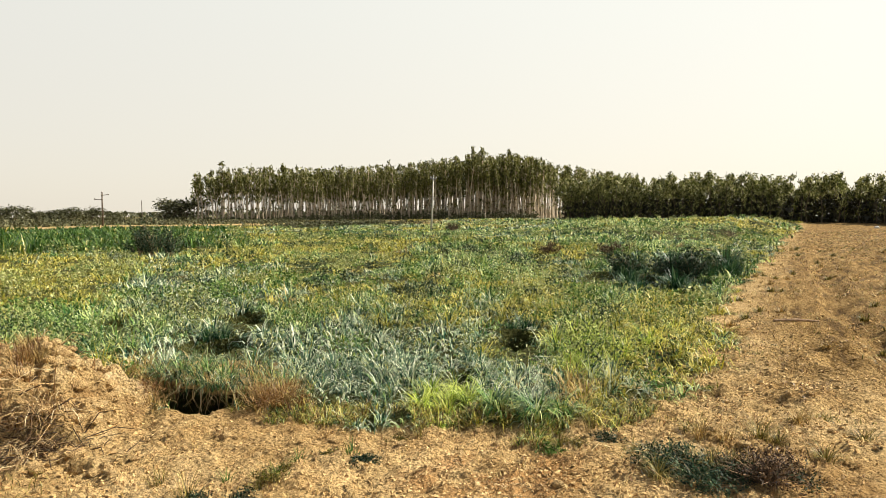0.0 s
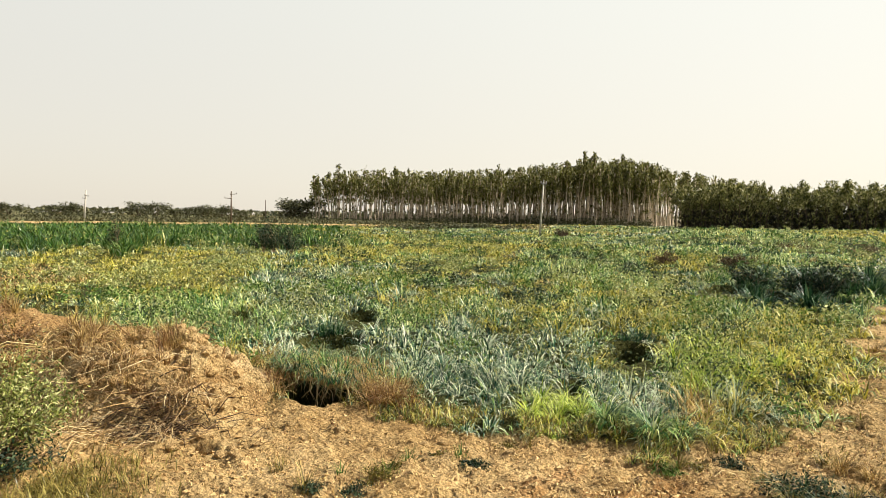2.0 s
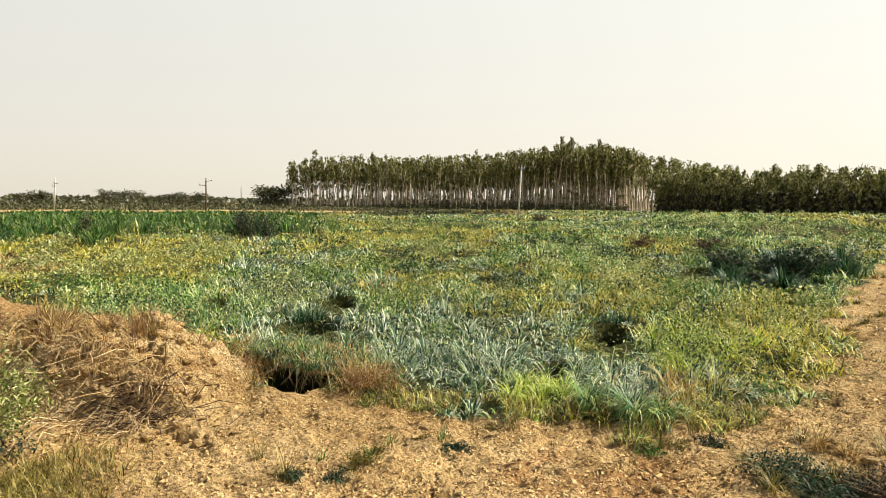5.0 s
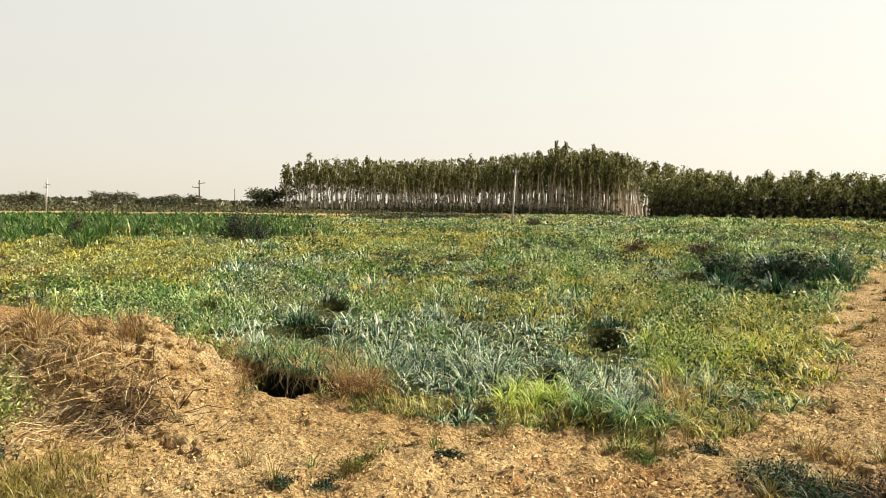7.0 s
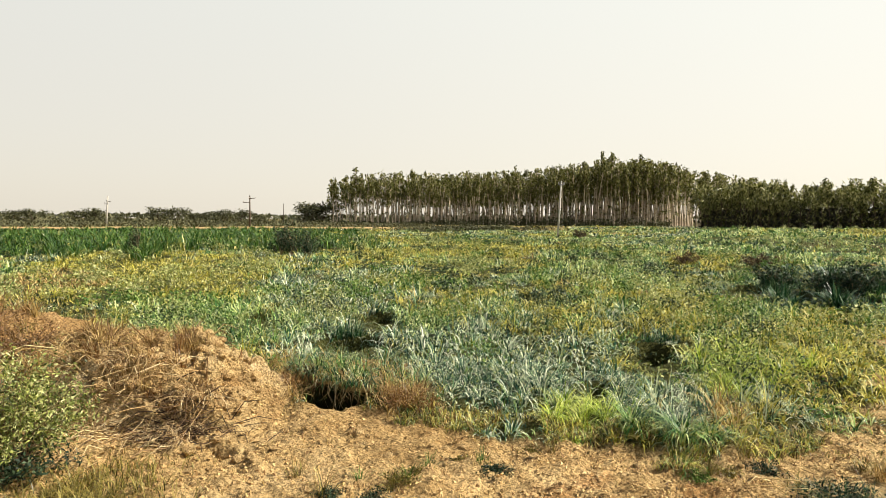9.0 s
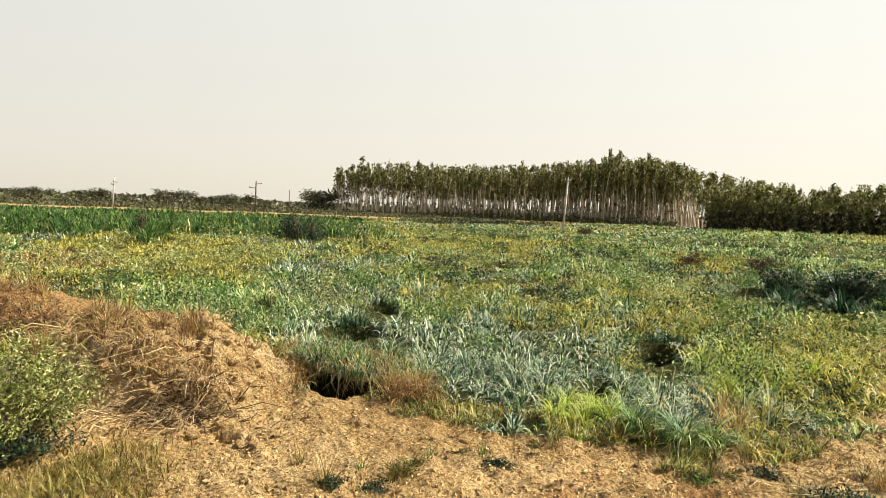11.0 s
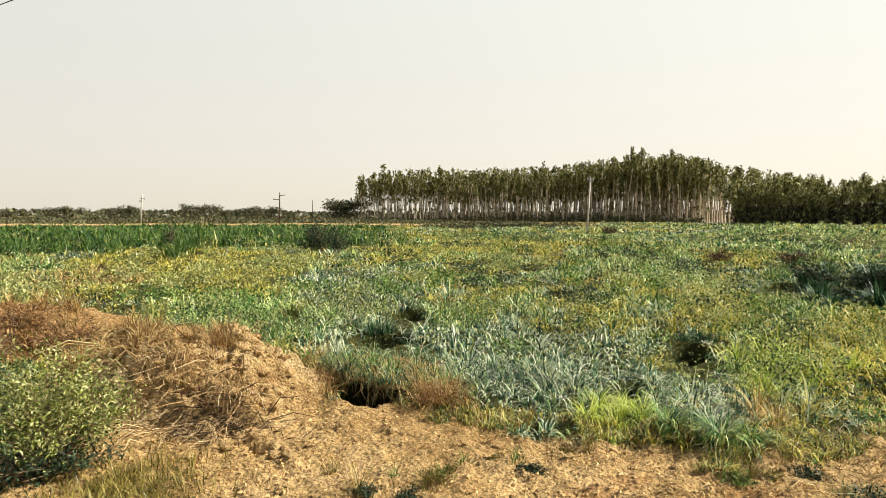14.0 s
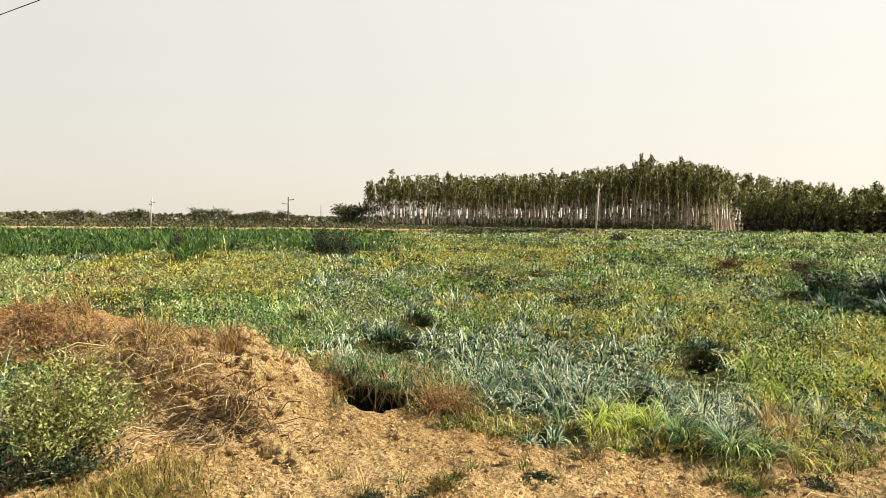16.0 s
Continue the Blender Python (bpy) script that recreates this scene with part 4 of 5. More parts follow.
# ---- the dug heap and what grows round it ----
def build_heap():
    root = thing("soil_heap", "heap of dug crumbly orange soil beside the burrow", "soil heap")
    n = 150
    u, v = np.meshgrid(np.linspace(-1.6, 1.35, n), np.linspace(-1.2, 1.25, n), indexing="ij")
    x, y = HEAP[0] + u, HEAP[1] + v
    top = 0.52 * np.exp(-(np.where(u < 0, u / 1.25, u / 0.82)) ** 4 - (np.where(v - 0.2 < 0, (v - 0.2) / (0.56 + 0.22 * (vnoise(x, 0 * y, 0.35, 131) - 0.5)), (v - 0.2) / 0.75)) ** np.where(v < 0.2, 8, 4))
    top = top * (0.86 + 0.28 * vnoise(x, y, 0.7, 67))
    top = top * (1 - 0.5 * np.exp(-((u - 0.45) / 0.3) ** 2 - ((v + 0.38) / 0.26) ** 2))
    top = top - 0.46 * np.exp(-((x + 2.98) / 0.26) ** 4 - ((y - 4.5) / 0.17) ** 4) - 0.2 * np.exp(-((x + 3.55) / 0.3) ** 2 - ((y - 4.52) / 0.14) ** 2)
    top = np.maximum(top, 0)
    lumps = (vnoise(x, y, 0.3, 61) - 0.5) * 0.22 + (vnoise(x, y, 0.12, 63) - 0.5) * 0.17 + (vnoise(x, y, 0.055, 65) - 0.5) * 0.10
    z = ground_z(x, y) + top + lumps * smooth(0.03, 0.25, top) - 0.05 * smooth(0.06, 0.0, top)
    i, j = np.meshgrid(np.arange(n - 1), np.arange(n - 1), indexing="ij")
    i, j = i.ravel(), j.ravel()
    quads = np.stack([i * n + j, (i + 1) * n + j, (i + 1) * n + j + 1, i * n + j + 1], 1)
    part("earth", mesh_of("earth", np.stack([x, y, z], -1).reshape(-1, 3), [quads], MOUND_SOIL), root)
    return x, y, z, root


heap_x, heap_y, heap_z, heap_root = build_heap()


def heap_top(x, y):
    """Height of the heap's skin at places near it."""
    i = np.clip(np.round((np.asarray(x) - heap_x[0, 0]) / (heap_x[1, 0] - heap_x[0, 0])).astype(int), 0, heap_x.shape[0] - 1)
    j = np.clip(np.round((np.asarray(y) - heap_y[0, 0]) / (heap_y[0, 1] - heap_y[0, 0])).astype(int), 0, heap_x.shape[1] - 1)
    return np.maximum(heap_z[i, j], ground_z(x, y))


def dry_tangle(name, label, centre, spread, n, length, mat, lift=0.6, droop=1.6):
    """A tangle of thin bent stalks lying on the heap."""
    r = np.random.default_rng(len(name) + n)
    x = centre[0] + r.normal(0, spread[0], n)
    y = centre[1] + r.normal(0, spread[1], n)
    z = heap_top(x, y) - 0.01
    tubes = []
    for k in range(n):
        h, e, s = r.uniform(0, 2 * np.pi), r.uniform(0.1, 1.0) * lift, length * r.uniform(0.4, 1.3)
        p = np.array([x[k], y[k], z[k]])
        d = np.array([np.cos(h) * np.cos(e), np.sin(h) * np.cos(e), np.sin(e)])
        q = p + d * s * 0.5 + r.normal(0, 0.03, 3)
        e2 = q + d * s * 0.5 * (1, 1, -droop * r.random()) + r.normal(0, 0.04, 3)
        e2[2] = max(e2[2], float(heap_top(e2[0], e2[1])) - 0.01)
        w = r.uniform(0.0025, 0.006)
        tubes.append((np.array([p, q, e2]), np.array([w, w * 0.8, w * 0.4])))
    ob = new(name, tubes_mesh(name, tubes, mat, 4))
    return tagged(ob, label, "dry brush", kind="stuff")


dry_tangle("dry_brush", "tangle of dry straw-coloured stalks on the soil heap", (-4.0, 4.75), (0.4, 0.26), 150, 0.42, STRAW, 0.8)
dry_tangle("root_tangle", "reddish dry roots hanging down the heap's shaded face", (-3.4, 4.55), (0.3, 0.2), 170, 0.38, ROOT, 0.5)
# dark root colour also deepens the shade of the recess
dry_tangle("root_tangle", "maroon roots, darkened for the shade in the heap's recess", (-3.12, 4.60), (0.22, 0.1), 300, 0.28, SCRUB_DARK, 0.6)
dry_tangle("dry_brush", "brown dry stems along the top of the heap", (-4.05, 5.15), (0.45, 0.25), 430, 0.26, SCRUB_BROWN, 1.2)


def hanging_grass():
    """Pale dead grass drooping over the heap's near face, and short dry growth on its top."""
    n = 1700
    x, y = HEAP[0] + rng.uniform(-0.75, 0.75, n), HEAP[1] + rng.uniform(-0.6, 0.0, n)
    thick = vnoise(x, y, 0.25, 91) > 0.42
    x, y = x[thick], y[thick]
    n = len(x)
    me = blade_mesh("hanging_grass", np.stack([x, y, heap_top(x, y) - 0.01], 1), rng.uniform(0.12, 0.34, n), rng.uniform(0.004, 0.009, n),
                    np.radians(-90) + rng.normal(0, 0.7, n), rng.uniform(1.6, 3.0, n), ROOT, 3)
    tagged(new("hanging_grass", me), "pale dead grass drooping over the soil heap", "dry grass", kind="stuff")
    n = 2600
    x, y = HEAP[0] + rng.normal(-0.45, 0.45, n), HEAP[1] + rng.normal(0.2, 0.3, n)
    me = blade_mesh("heap_grass", np.stack([x, y, heap_top(x, y) - 0.01], 1), rng.uniform(0.05, 0.17, n), rng.uniform(0.004, 0.008, n),
                    rng.uniform(0, 6.28, n), rng.uniform(0.8, 2.8, n), GRASS_DRY, 2)
    tagged(new("heap_grass", me), "short dry grass matted on top of the heap", "dry grass", kind="stuff")
    n = 2400
    a, d = rng.normal(41.5, 3.2, n), rng.normal(4.55, 0.3, n)
    x, y = polar(a, d)
    me = blade_mesh("olive_grass", np.stack([x, y, heap_top(x, y) - 0.01], 1), rng.uniform(0.06, 0.2, n), rng.uniform(0.004, 0.008, n),
                    rng.uniform(0, 6.28, n), rng.uniform(0.8, 2.6, n), OLIVE_GRASS, 2)
    tagged(new("olive_grass", me), "low olive grass between the shrub and the heap", "grass", kind="stuff")


hanging_grass()


def scrub(name, label, place, height, wide, n, leaf, mat, stems=26, leaf_len=0.05, leaf_wide=0.02, group="", thin=0.005, foot=0.35):
    """A leafy bush: stems from one root, leaves in clumps round their upper parts."""
    r = np.random.default_rng(int(abs(place[0]) * 100 + abs(place[1]) * 1000 + n))
    root = thing(name, label, "shrub", pose(place[0], place[1], float(ground_z(*place)) - 0.02), group)
    tubes, centres = [], []
    for _ in range(stems):
        h = r.uniform(0, 2 * np.pi)
        reach = wide * np.sqrt(r.random()) * 0.95
        up = height * (1 - 0.55 * (reach / wide) ** 2) * r.uniform(0.65, 1.05)
        tip = np.array([np.cos(h) * reach, np.sin(h) * reach, up])
        mid = tip * (0.4, 0.4, 0.6) + r.normal(0, 0.05 * wide, 3)
        tubes.append((np.array([(0.1 * tip[0], 0.1 * tip[1], 0.0), mid, tip]), np.array([1.0, 0.7, 0.3]) * thin))
        for f in np.linspace(foot, 1.0, 5):
            centres.append(tip * f + (mid - tip * 0.5) * (1 - f))
    part("woody_frame", tubes_mesh("woody_frame", tubes, mat, 4), root)
    c = np.array(centres)[r.integers(0, len(centres), n)] + r.normal(0, 0.085, (n, 3)) * wide
    c[:, 2] = np.maximum(c[:, 2], 0.03)
    part("foliage", leaf_mesh("foliage", c, r.normal(0, 1, (n, 3)) + (0, 0, 0.3), r.normal(0, 0.7, (n, 3)) + (0, 0, 0.6), leaf_len * r.uniform(0.6, 1.5, n),
                              leaf_wide * r.uniform(0.6, 1.4, n), leaf), root)
    return root


scrub("leafy_shrub", "pale green leafy shrub with dark hollow base beside the heap", polar(45.9, 5.25), 0.92, 0.55, 7800, SHRUB_LEAF, TWIG, 90, 0.034, 0.013, foot=0.5)
# low dark leaves added for the shade under the shrub
scrub("leafy_shrub", "near-black leaves painting the shade in the shrub's hollow foot", polar(46.0, 5.1), 0.3, 0.45, 1300, BUSH_DARK_SHADE, TWIG, 50, 0.045, 0.016)
for a, d, h in ((44.5, 8.3, 0.5), (47.5, 8.7, 0.45), (50.5, 8.2, 0.5), (42.0, 7.6, 0.4), (39.5, 7.4, 0.35), (53.0, 8.4, 0.4)):
    scrub("dry_bush", "orange-brown dry scrub on the low earth bank", polar(a, d), h, 0.5, 900, SCRUB_BROWN, TWIG, 60, 0.06, 0.014, "dry scrub on the bank")
scrub("leafy_shrub", "small green weed in front of the shrub", polar(52.0, 5.0), 0.45, 0.4, 1800, BUSH_DARK_SHADE, TWIG, 30, 0.05, 0.022)
scrub("dry_bush", "low rust-brown dry scrub beside the burrow", polar(14.6, 5.95), 0.2, 0.36, 1300, SCRUB_BROWN, TWIG, 50, 0.045, 0.010)
scrub("dry_bush", "rust-brown dry scrub on the bank above the burrow", polar(26.0, 6.5), 0.2, 0.34, 900, SCRUB_BROWN, TWIG, 50, 0.045, 0.010)
# bushes with the shade of the hollows painted into their leaves
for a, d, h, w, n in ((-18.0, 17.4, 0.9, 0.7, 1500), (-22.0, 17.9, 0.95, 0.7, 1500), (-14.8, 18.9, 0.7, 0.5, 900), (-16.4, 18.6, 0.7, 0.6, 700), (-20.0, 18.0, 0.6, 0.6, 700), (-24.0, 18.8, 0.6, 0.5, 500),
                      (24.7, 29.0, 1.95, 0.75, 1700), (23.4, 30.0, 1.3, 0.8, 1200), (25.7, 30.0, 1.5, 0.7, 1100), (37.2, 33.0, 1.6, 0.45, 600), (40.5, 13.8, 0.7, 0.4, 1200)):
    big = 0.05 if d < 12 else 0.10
    scrub("dark_bush", "dark green bushy weed, its leaves darkened for shaded hollows", polar(a, d), h, w, n, BUSH_DARK_SHADE, TWIG, 30, big, big * 0.45, "dark weeds in the field", thin=0.008)


for a, d, h, w in ((-15.2, 26.0, 0.75, 0.6), (-9.8, 26.5, 0.7, 0.6), (-16.4, 27.0, 0.5, 0.5), (-24.0, 40.0, 0.8, 1.6), (-19.5, 42.0, 0.7, 1.4)):
    scrub("dark_bush", "dark maroon-brown withered weed in the field", polar(a, d), h * 0.85, w, 620, SCRUB_DARK, TWIG, 40, 0.10, 0.03, "dark weeds in the field", thin=0.008)
scrub("dead_bush", "dark leafless thorn bush beside the pole's foot", polar(-0.9, 63.0), 1.0, 1.0, 260, SCRUB_DARK, BARK_DARK, 44, 0.2, 0.06, thin=0.03)


# ---- tall dark grass by the track ----
def tall_clump(place, height, n):
    r = np.random.default_rng(int(abs(place[0]) * 331 + abs(place[1]) * 7717))
    turn, out = r.uniform(0, 2 * np.pi, n), np.abs(r.normal(0, 0.16, n))
    pos = np.stack([np.cos(turn) * out, np.sin(turn) * out, 0 * out], 1)
    me = blade_mesh("tall_grass_clump", pos, height * r.uniform(0.45, 1.15, n), 0.026 * r.uniform(0.6, 1.4, n), turn + r.normal(0, 0.5, n),
                    np.clip(r.normal(1.3, 0.5, n), 0.1, 2.6), GRASS_GREEN if r.random() < 0.12 else GRASS_DARK, 2)
    ob = new("tall_grass_clump", me)
    ob.matrix_world = pose(place[0], place[1], float(ground_z(*place)) - 0.02)
    return tagged(ob, "tall dark green grass clump in the field", "grass clump", "dark grass by the track")


for a, d, h in ((-16.5, 16.6, 0.7), (-18.2, 16.0, 0.75), (-20.0, 16.4, 0.8), (-21.8, 16.8, 0.85), (-23.4, 17.4, 0.8), (-17.4, 17.8, 0.85), (-19.2, 18.0, 0.9), (-21.0, 18.2, 0.95), (-22.8, 18.8, 0.95),
                (-24.4, 19.0, 0.85), (-15.2, 18.4, 0.75), (-20.4, 14.9, 0.6), (-22.0, 15.2, 0.6), (-18.4, 14.8, 0.55), (-16.0, 20.4, 0.85), (-24.6, 20.6, 0.9), (-20.4, 20.0, 0.95), (-13.6, 19.8, 0.6)):
    tall_clump(polar(a + float(rng.normal(0, 0.9)), d + float(rng.normal(0, 0.8))), h * float(rng.uniform(0.55, 0.9)), 280)

# ---- weeds, clods and litter on the bare ground ----
def weed(name, label, place, height, blades, mat, wide=0.012, lean=1.1, group="weeds on the bare soil", spread=0.05):
    r = np.random.default_rng(int(abs(place[0]) * 977 + abs(place[1]) * 3571))
    turn, out = r.uniform(0, 2 * np.pi, blades), np.abs(r.normal(0, spread, blades))
    pos = np.stack([np.cos(turn) * out, np.sin(turn) * out, 0 * out], 1)
    me = blade_mesh(name, pos, height * r.uniform(0.4, 1.15, blades), wide * r.uniform(0.6, 1.4, blades), turn + r.normal(0, 0.5, blades),
                    np.clip(r.normal(lean, 0.45, blades), 0.1, 2.4), mat, 3)
    ob = new(name, me)
    ob.matrix_world = pose(place[0], place[1], float(ground_z(*place)) - 0.01)
    return tagged(ob, label, "weed", group)


for a, d, h in ((1.0, 5.5, 0.46), (-1.4, 5.45, 0.48), (-3.4, 5.6, 0.44), (-5.6, 5.35, 0.48), (-7.4, 5.55, 0.46), (-2.4, 5.85, 0.42), (0.2, 5.95, 0.4), (-9.3, 5.4, 0.44), (-13.5, 7.2, 0.46), (-15.2, 7.4, 0.48), (-12.2, 7.0, 0.42), (-17.0, 7.6, 0.5), (-19.0, 8.2, 0.5), (-21.0, 9.4, 0.5)):
    weed("grass_tuft", "bright arching grass tuft at the field's edge", polar(a, d), h * float(rng.uniform(0.65, 0.95)), 110, GRASS_LIME if a > -3.5 or a < -11 else (GRASS_GREEN if rng.random() < 0.6 else GRASS_BLUE), 0.009, 1.85, "lime grass tufts")
for a, d, h in ((-6.2, 5.3, 0.34), (-9.8, 5.2, 0.36), (-12.0, 5.3, 0.34)):
    weed("grass_tuft", "pale green tuft drooping over the bare soil", polar(a, d), h, 110, GRASS_GREEN, 0.010, 2.0, "drooping grass tufts")
def burrow_ledge():
    """The sod that overhangs the burrow, with grass on it."""
    n, m = 26, 22
    u, v = np.meshgrid(np.linspace(-0.72, 0.72, n), np.linspace(0, 1, m), indexing="ij")
    front = 0.04 + 0.30 * (u / 0.72) ** 2 + 0.12 * (vnoise(u * 5, 0 * u, 1.0, 33) - 0.5)
    x, y = PIT[0] + u, PIT[1] + front + (1.2 - front) * v
    side = smooth(0.72, 0.5, np.abs(u)) * smooth(1.0, 0.8, v)
    top = ground_z(x, y, False) + 0.09 * side - 0.04 + (vnoise(x, y, 0.12, 35) - 0.5) * 0.04
    low = top - 0.05 - 0.09 * smooth(0.0, 0.25, v) * side
    k = n * m
    i, j = np.meshgrid(np.arange(n - 1), np.arange(m - 1), indexing="ij")
    i, j = i.ravel(), j.ravel()
    quads = np.stack([i * m + j, (i + 1) * m + j, (i + 1) * m + j + 1, i * m + j + 1], 1)
    e = np.arange(n - 1) * m
    lip = np.stack([e, e + k, e + m + k, e + m], 1)
    verts = np.concatenate([np.stack([x, y, top], -1).reshape(-1, 3), np.stack([x, y, low], -1).reshape(-1, 3)])
    root = thing("burrow_ledge", "grassy sod ledge overhanging the dark burrow", "sod")
    part("sod", mesh_of("sod", verts, [np.concatenate([quads, quads[:, ::-1] + k, lip])], MOUND_SOIL), root)
    for mat, count in ((GRASS_BLUE, 420), (GRASS_GREEN, 420), (GRASS_DARK, 300), (GRASS_DRY, 260)):
        f, g = rng.integers(1, n - 1, count), (m * rng.random(count) ** 2.2).astype(int)
        part("grass", blade_mesh("grass", np.stack([x[f, g], y[f, g], top[f, g] - 0.01], 1) + rng.normal(0, 0.015, (count, 3)) * (1, 1, 0), rng.uniform(0.12, 0.38, count), rng.uniform(0.006, 0.012, count),
                                 np.radians(-90) + rng.normal(0, 1.0, count), rng.uniform(1.2, 3.0, count), mat, 3), root)


# dark tufts added on the rims so the hollows look more shaded
for a, d in ((19.1, 9.35), (20.5, 9.3), (19.8, 9.45), (-7.0, 9.2), (-8.2, 9.2), (17.0, 12.25), (17.9, 12.2)):
    weed("grass_tuft", "dark green grass tuft added to deepen a hollow's shade", polar(a, d), 0.3, 80, GRASS_DARK, 0.012, 1.6, "tufts round the hollows", 0.1)
burrow_ledge()


def burrow_roots():
    """Pale rootlets that hang from the sod into the burrow's mouth."""
    r = np.random.default_rng(23)
    tubes = []
    for _ in range(70):
        u = r.uniform(-0.36, 0.36)
        p = np.array([PIT[0] + u, PIT[1] + 0.06 + 0.30 * (u / 0.72) ** 2 + r.normal(0, 0.03), float(ground_z(PIT[0] + u, PIT[1] + 0.2, False)) + 0.02])
        drop = r.uniform(0.06, 0.3)
        q = p + np.array([r.normal(0, 0.04), -r.uniform(0.0, 0.08), -0.5 * drop])
        e = q + np.array([r.normal(0, 0.06), r.normal(0, 0.05), -0.5 * drop])
        w = r.uniform(0.002, 0.005)
        tubes.append((np.array([p, q, e]), np.array([w, 0.8 * w, 0.4 * w])))
    tagged(new("root_tangle", tubes_mesh("root_tangle", tubes, ROOT, 4)), "pale rootlets hanging into the dark burrow", "roots", kind="stuff")


burrow_roots()
for a, d, h in ((18.5, 6.75, 0.42), (20.3, 6.85, 0.45), (22.2, 6.85, 0.45), (24.0, 6.8, 0.4)):
    ob = weed("grass_tuft", "green grass tuft overhanging the dark burrow", polar(a, d), h * 0.75, 80, GRASS_GREEN, 0.009, 1.7, "tufts over the burrow")
    ob.location.z = float(ground_z(*polar(a, d), False)) + 0.02
for a, d, h, w, mat in ((10.5, 4.65, 0.07, 0.15, BUSH_DARK_SHADE), (9.3, 4.75, 0.06, 0.12, OLIVE_GRASS), (5.4, 4.45, 0.06, 0.17, BUSH_DARK_SHADE), (6.6, 4.5, 0.05, 0.13, BUSH_DARK_SHADE), (15.1, 4.2, 0.09, 0.17, OLIVE_GRASS),
                        (13.6, 4.35, 0.07, 0.13, OLIVE_GRASS), (21.3, 4.05, 0.08, 0.13, BUSH_DARK_SHADE), (-11.0, 4.75, 0.08, 0.14, WEED_GREEN), (-13.6, 4.9, 0.07, 0.13, OLIVE_GRASS),
                        (17.4, 4.05, 0.07, 0.15, BUSH_DARK_SHADE), (3.0, 4.95, 0.05, 0.14, OLIVE_GRASS), (-16.2, 5.0, 0.09, 0.16, BUSH_DARK_SHADE)):
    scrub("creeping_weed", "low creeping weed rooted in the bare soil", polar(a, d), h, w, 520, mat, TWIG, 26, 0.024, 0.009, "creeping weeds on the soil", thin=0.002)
for a, d, h in ((21.9, 4.05, 0.3), (15.6, 4.15, 0.2), (14.4, 4.22, 0.18), (12.4, 4.5, 0.14), (7.4, 4.62, 0.14), (-12.0, 4.8, 0.22), (-9.6, 4.85, 0.2), (-14.9, 5.2, 0.24), (18.6, 4.3, 0.14), (1.0, 4.9, 0.13), (24.0, 4.5, 0.14)):
    weed("weed_tuft", "thin olive grass weed on bare soil", polar(a, d), h, 34, OLIVE_GRASS if rng.random() < 0.6 else WEED_GREEN, 0.005, 1.2, spread=0.035)
# dry grass round the burrow's mouth
for a, d, h in ((15.4, 5.85, 0.3), (14.2, 5.8, 0.32), (13.0, 5.9, 0.3), (14.8, 6.05, 0.36), (16.2, 6.15, 0.3), (13.6, 6.15, 0.34), (12.2, 5.75, 0.22), (24.8, 6.3, 0.26), (26.2, 6.2, 0.24), (27.6, 6.2, 0.26), (23.8, 6.6, 0.28), (29.0, 6.1, 0.22), (30.8, 6.2, 0.22)):
    weed("dry_tuft", "rust-brown dry grass tuft beside the burrow", polar(a, d), h, 120, SCRUB_BROWN if rng.random() < 0.6 else GRASS_DRY, 0.0065, 1.7, "dry tufts round the burrow", 0.1)
for a, d, h in ((-20.0, 4.75, 0.2), (-21.6, 4.6, 0.24), (-23.2, 4.75, 0.24), (-25.0, 4.6, 0.24), (-26.6, 4.85, 0.2), (-24.0, 4.35, 0.24), (-21.0, 4.3, 0.22), (-28.5, 4.7, 0.2), (-18.6, 4.9, 0.16)):
    weed("weed_tuft", "dark green trailing weed at the side of the track", polar(a, d), h, 90, (GRASS_DARK, OLIVE_GRASS, OLIVE_GRASS, GRASS_DRY)[int(rng.integers(0, 4))], 0.0055, 1.8)
for a, d, h in ((-24.0, 5.3, 0.26), (-26.0, 5.4, 0.24), (-28.0, 5.3, 0.25), (-30.0, 5.5, 0.25), (-27.0, 5.9, 0.2), (-31.5, 6.0, 0.25), (-33.5, 5.6, 0.25), (-22.5, 5.6, 0.2), (-35.5, 6.2, 0.25), (-33.0, 6.8, 0.2)):
    weed("dry_tuft", "tuft of dry yellow grass on the track", polar(a + float(rng.normal(0, 0.6)), d + float(rng.normal(0, 0.25))), h * float(rng.uniform(0.5, 0.9)), 110, GRASS_DRY if rng.random() < 0.5 else OLIVE_GRASS, 0.006, 1.6)
for _ in range(90):
    d = float(rng.uniform(6.5, 34))
    y = d * 0.88
    x = 2.3 + 0.585 * (y - 6.61) + float(rng.uniform(0.2, 6.0)) * 1.14
    weed("dry_tuft", "thin dry grass tuft between the wheel ruts", (x, y), float(rng.uniform(0.1, 0.22)), 60, GRASS_DRY if rng.random() < 0.5 else OLIVE_GRASS, 0.007 + d * 0.0006, 1.5)

scrub("dry_bush", "dark brown withered weed at the side of the track", polar(-29.5, 4.55), 0.24, 0.34, 2200, SCRUB_DARK, TWIG, 70, 0.026, 0.008)
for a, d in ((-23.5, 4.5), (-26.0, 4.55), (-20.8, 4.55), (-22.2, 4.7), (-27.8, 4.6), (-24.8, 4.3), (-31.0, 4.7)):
    scrub("leafy_weed", "low dark leafy weed at the side of the track", polar(a, d), 0.15, 0.26, 900, BUSH_DARK_SHADE, TWIG, 40, 0.026, 0.011, "weeds by the track", thin=0.003)
dry = np.random.default_rng(5)
tubes = []
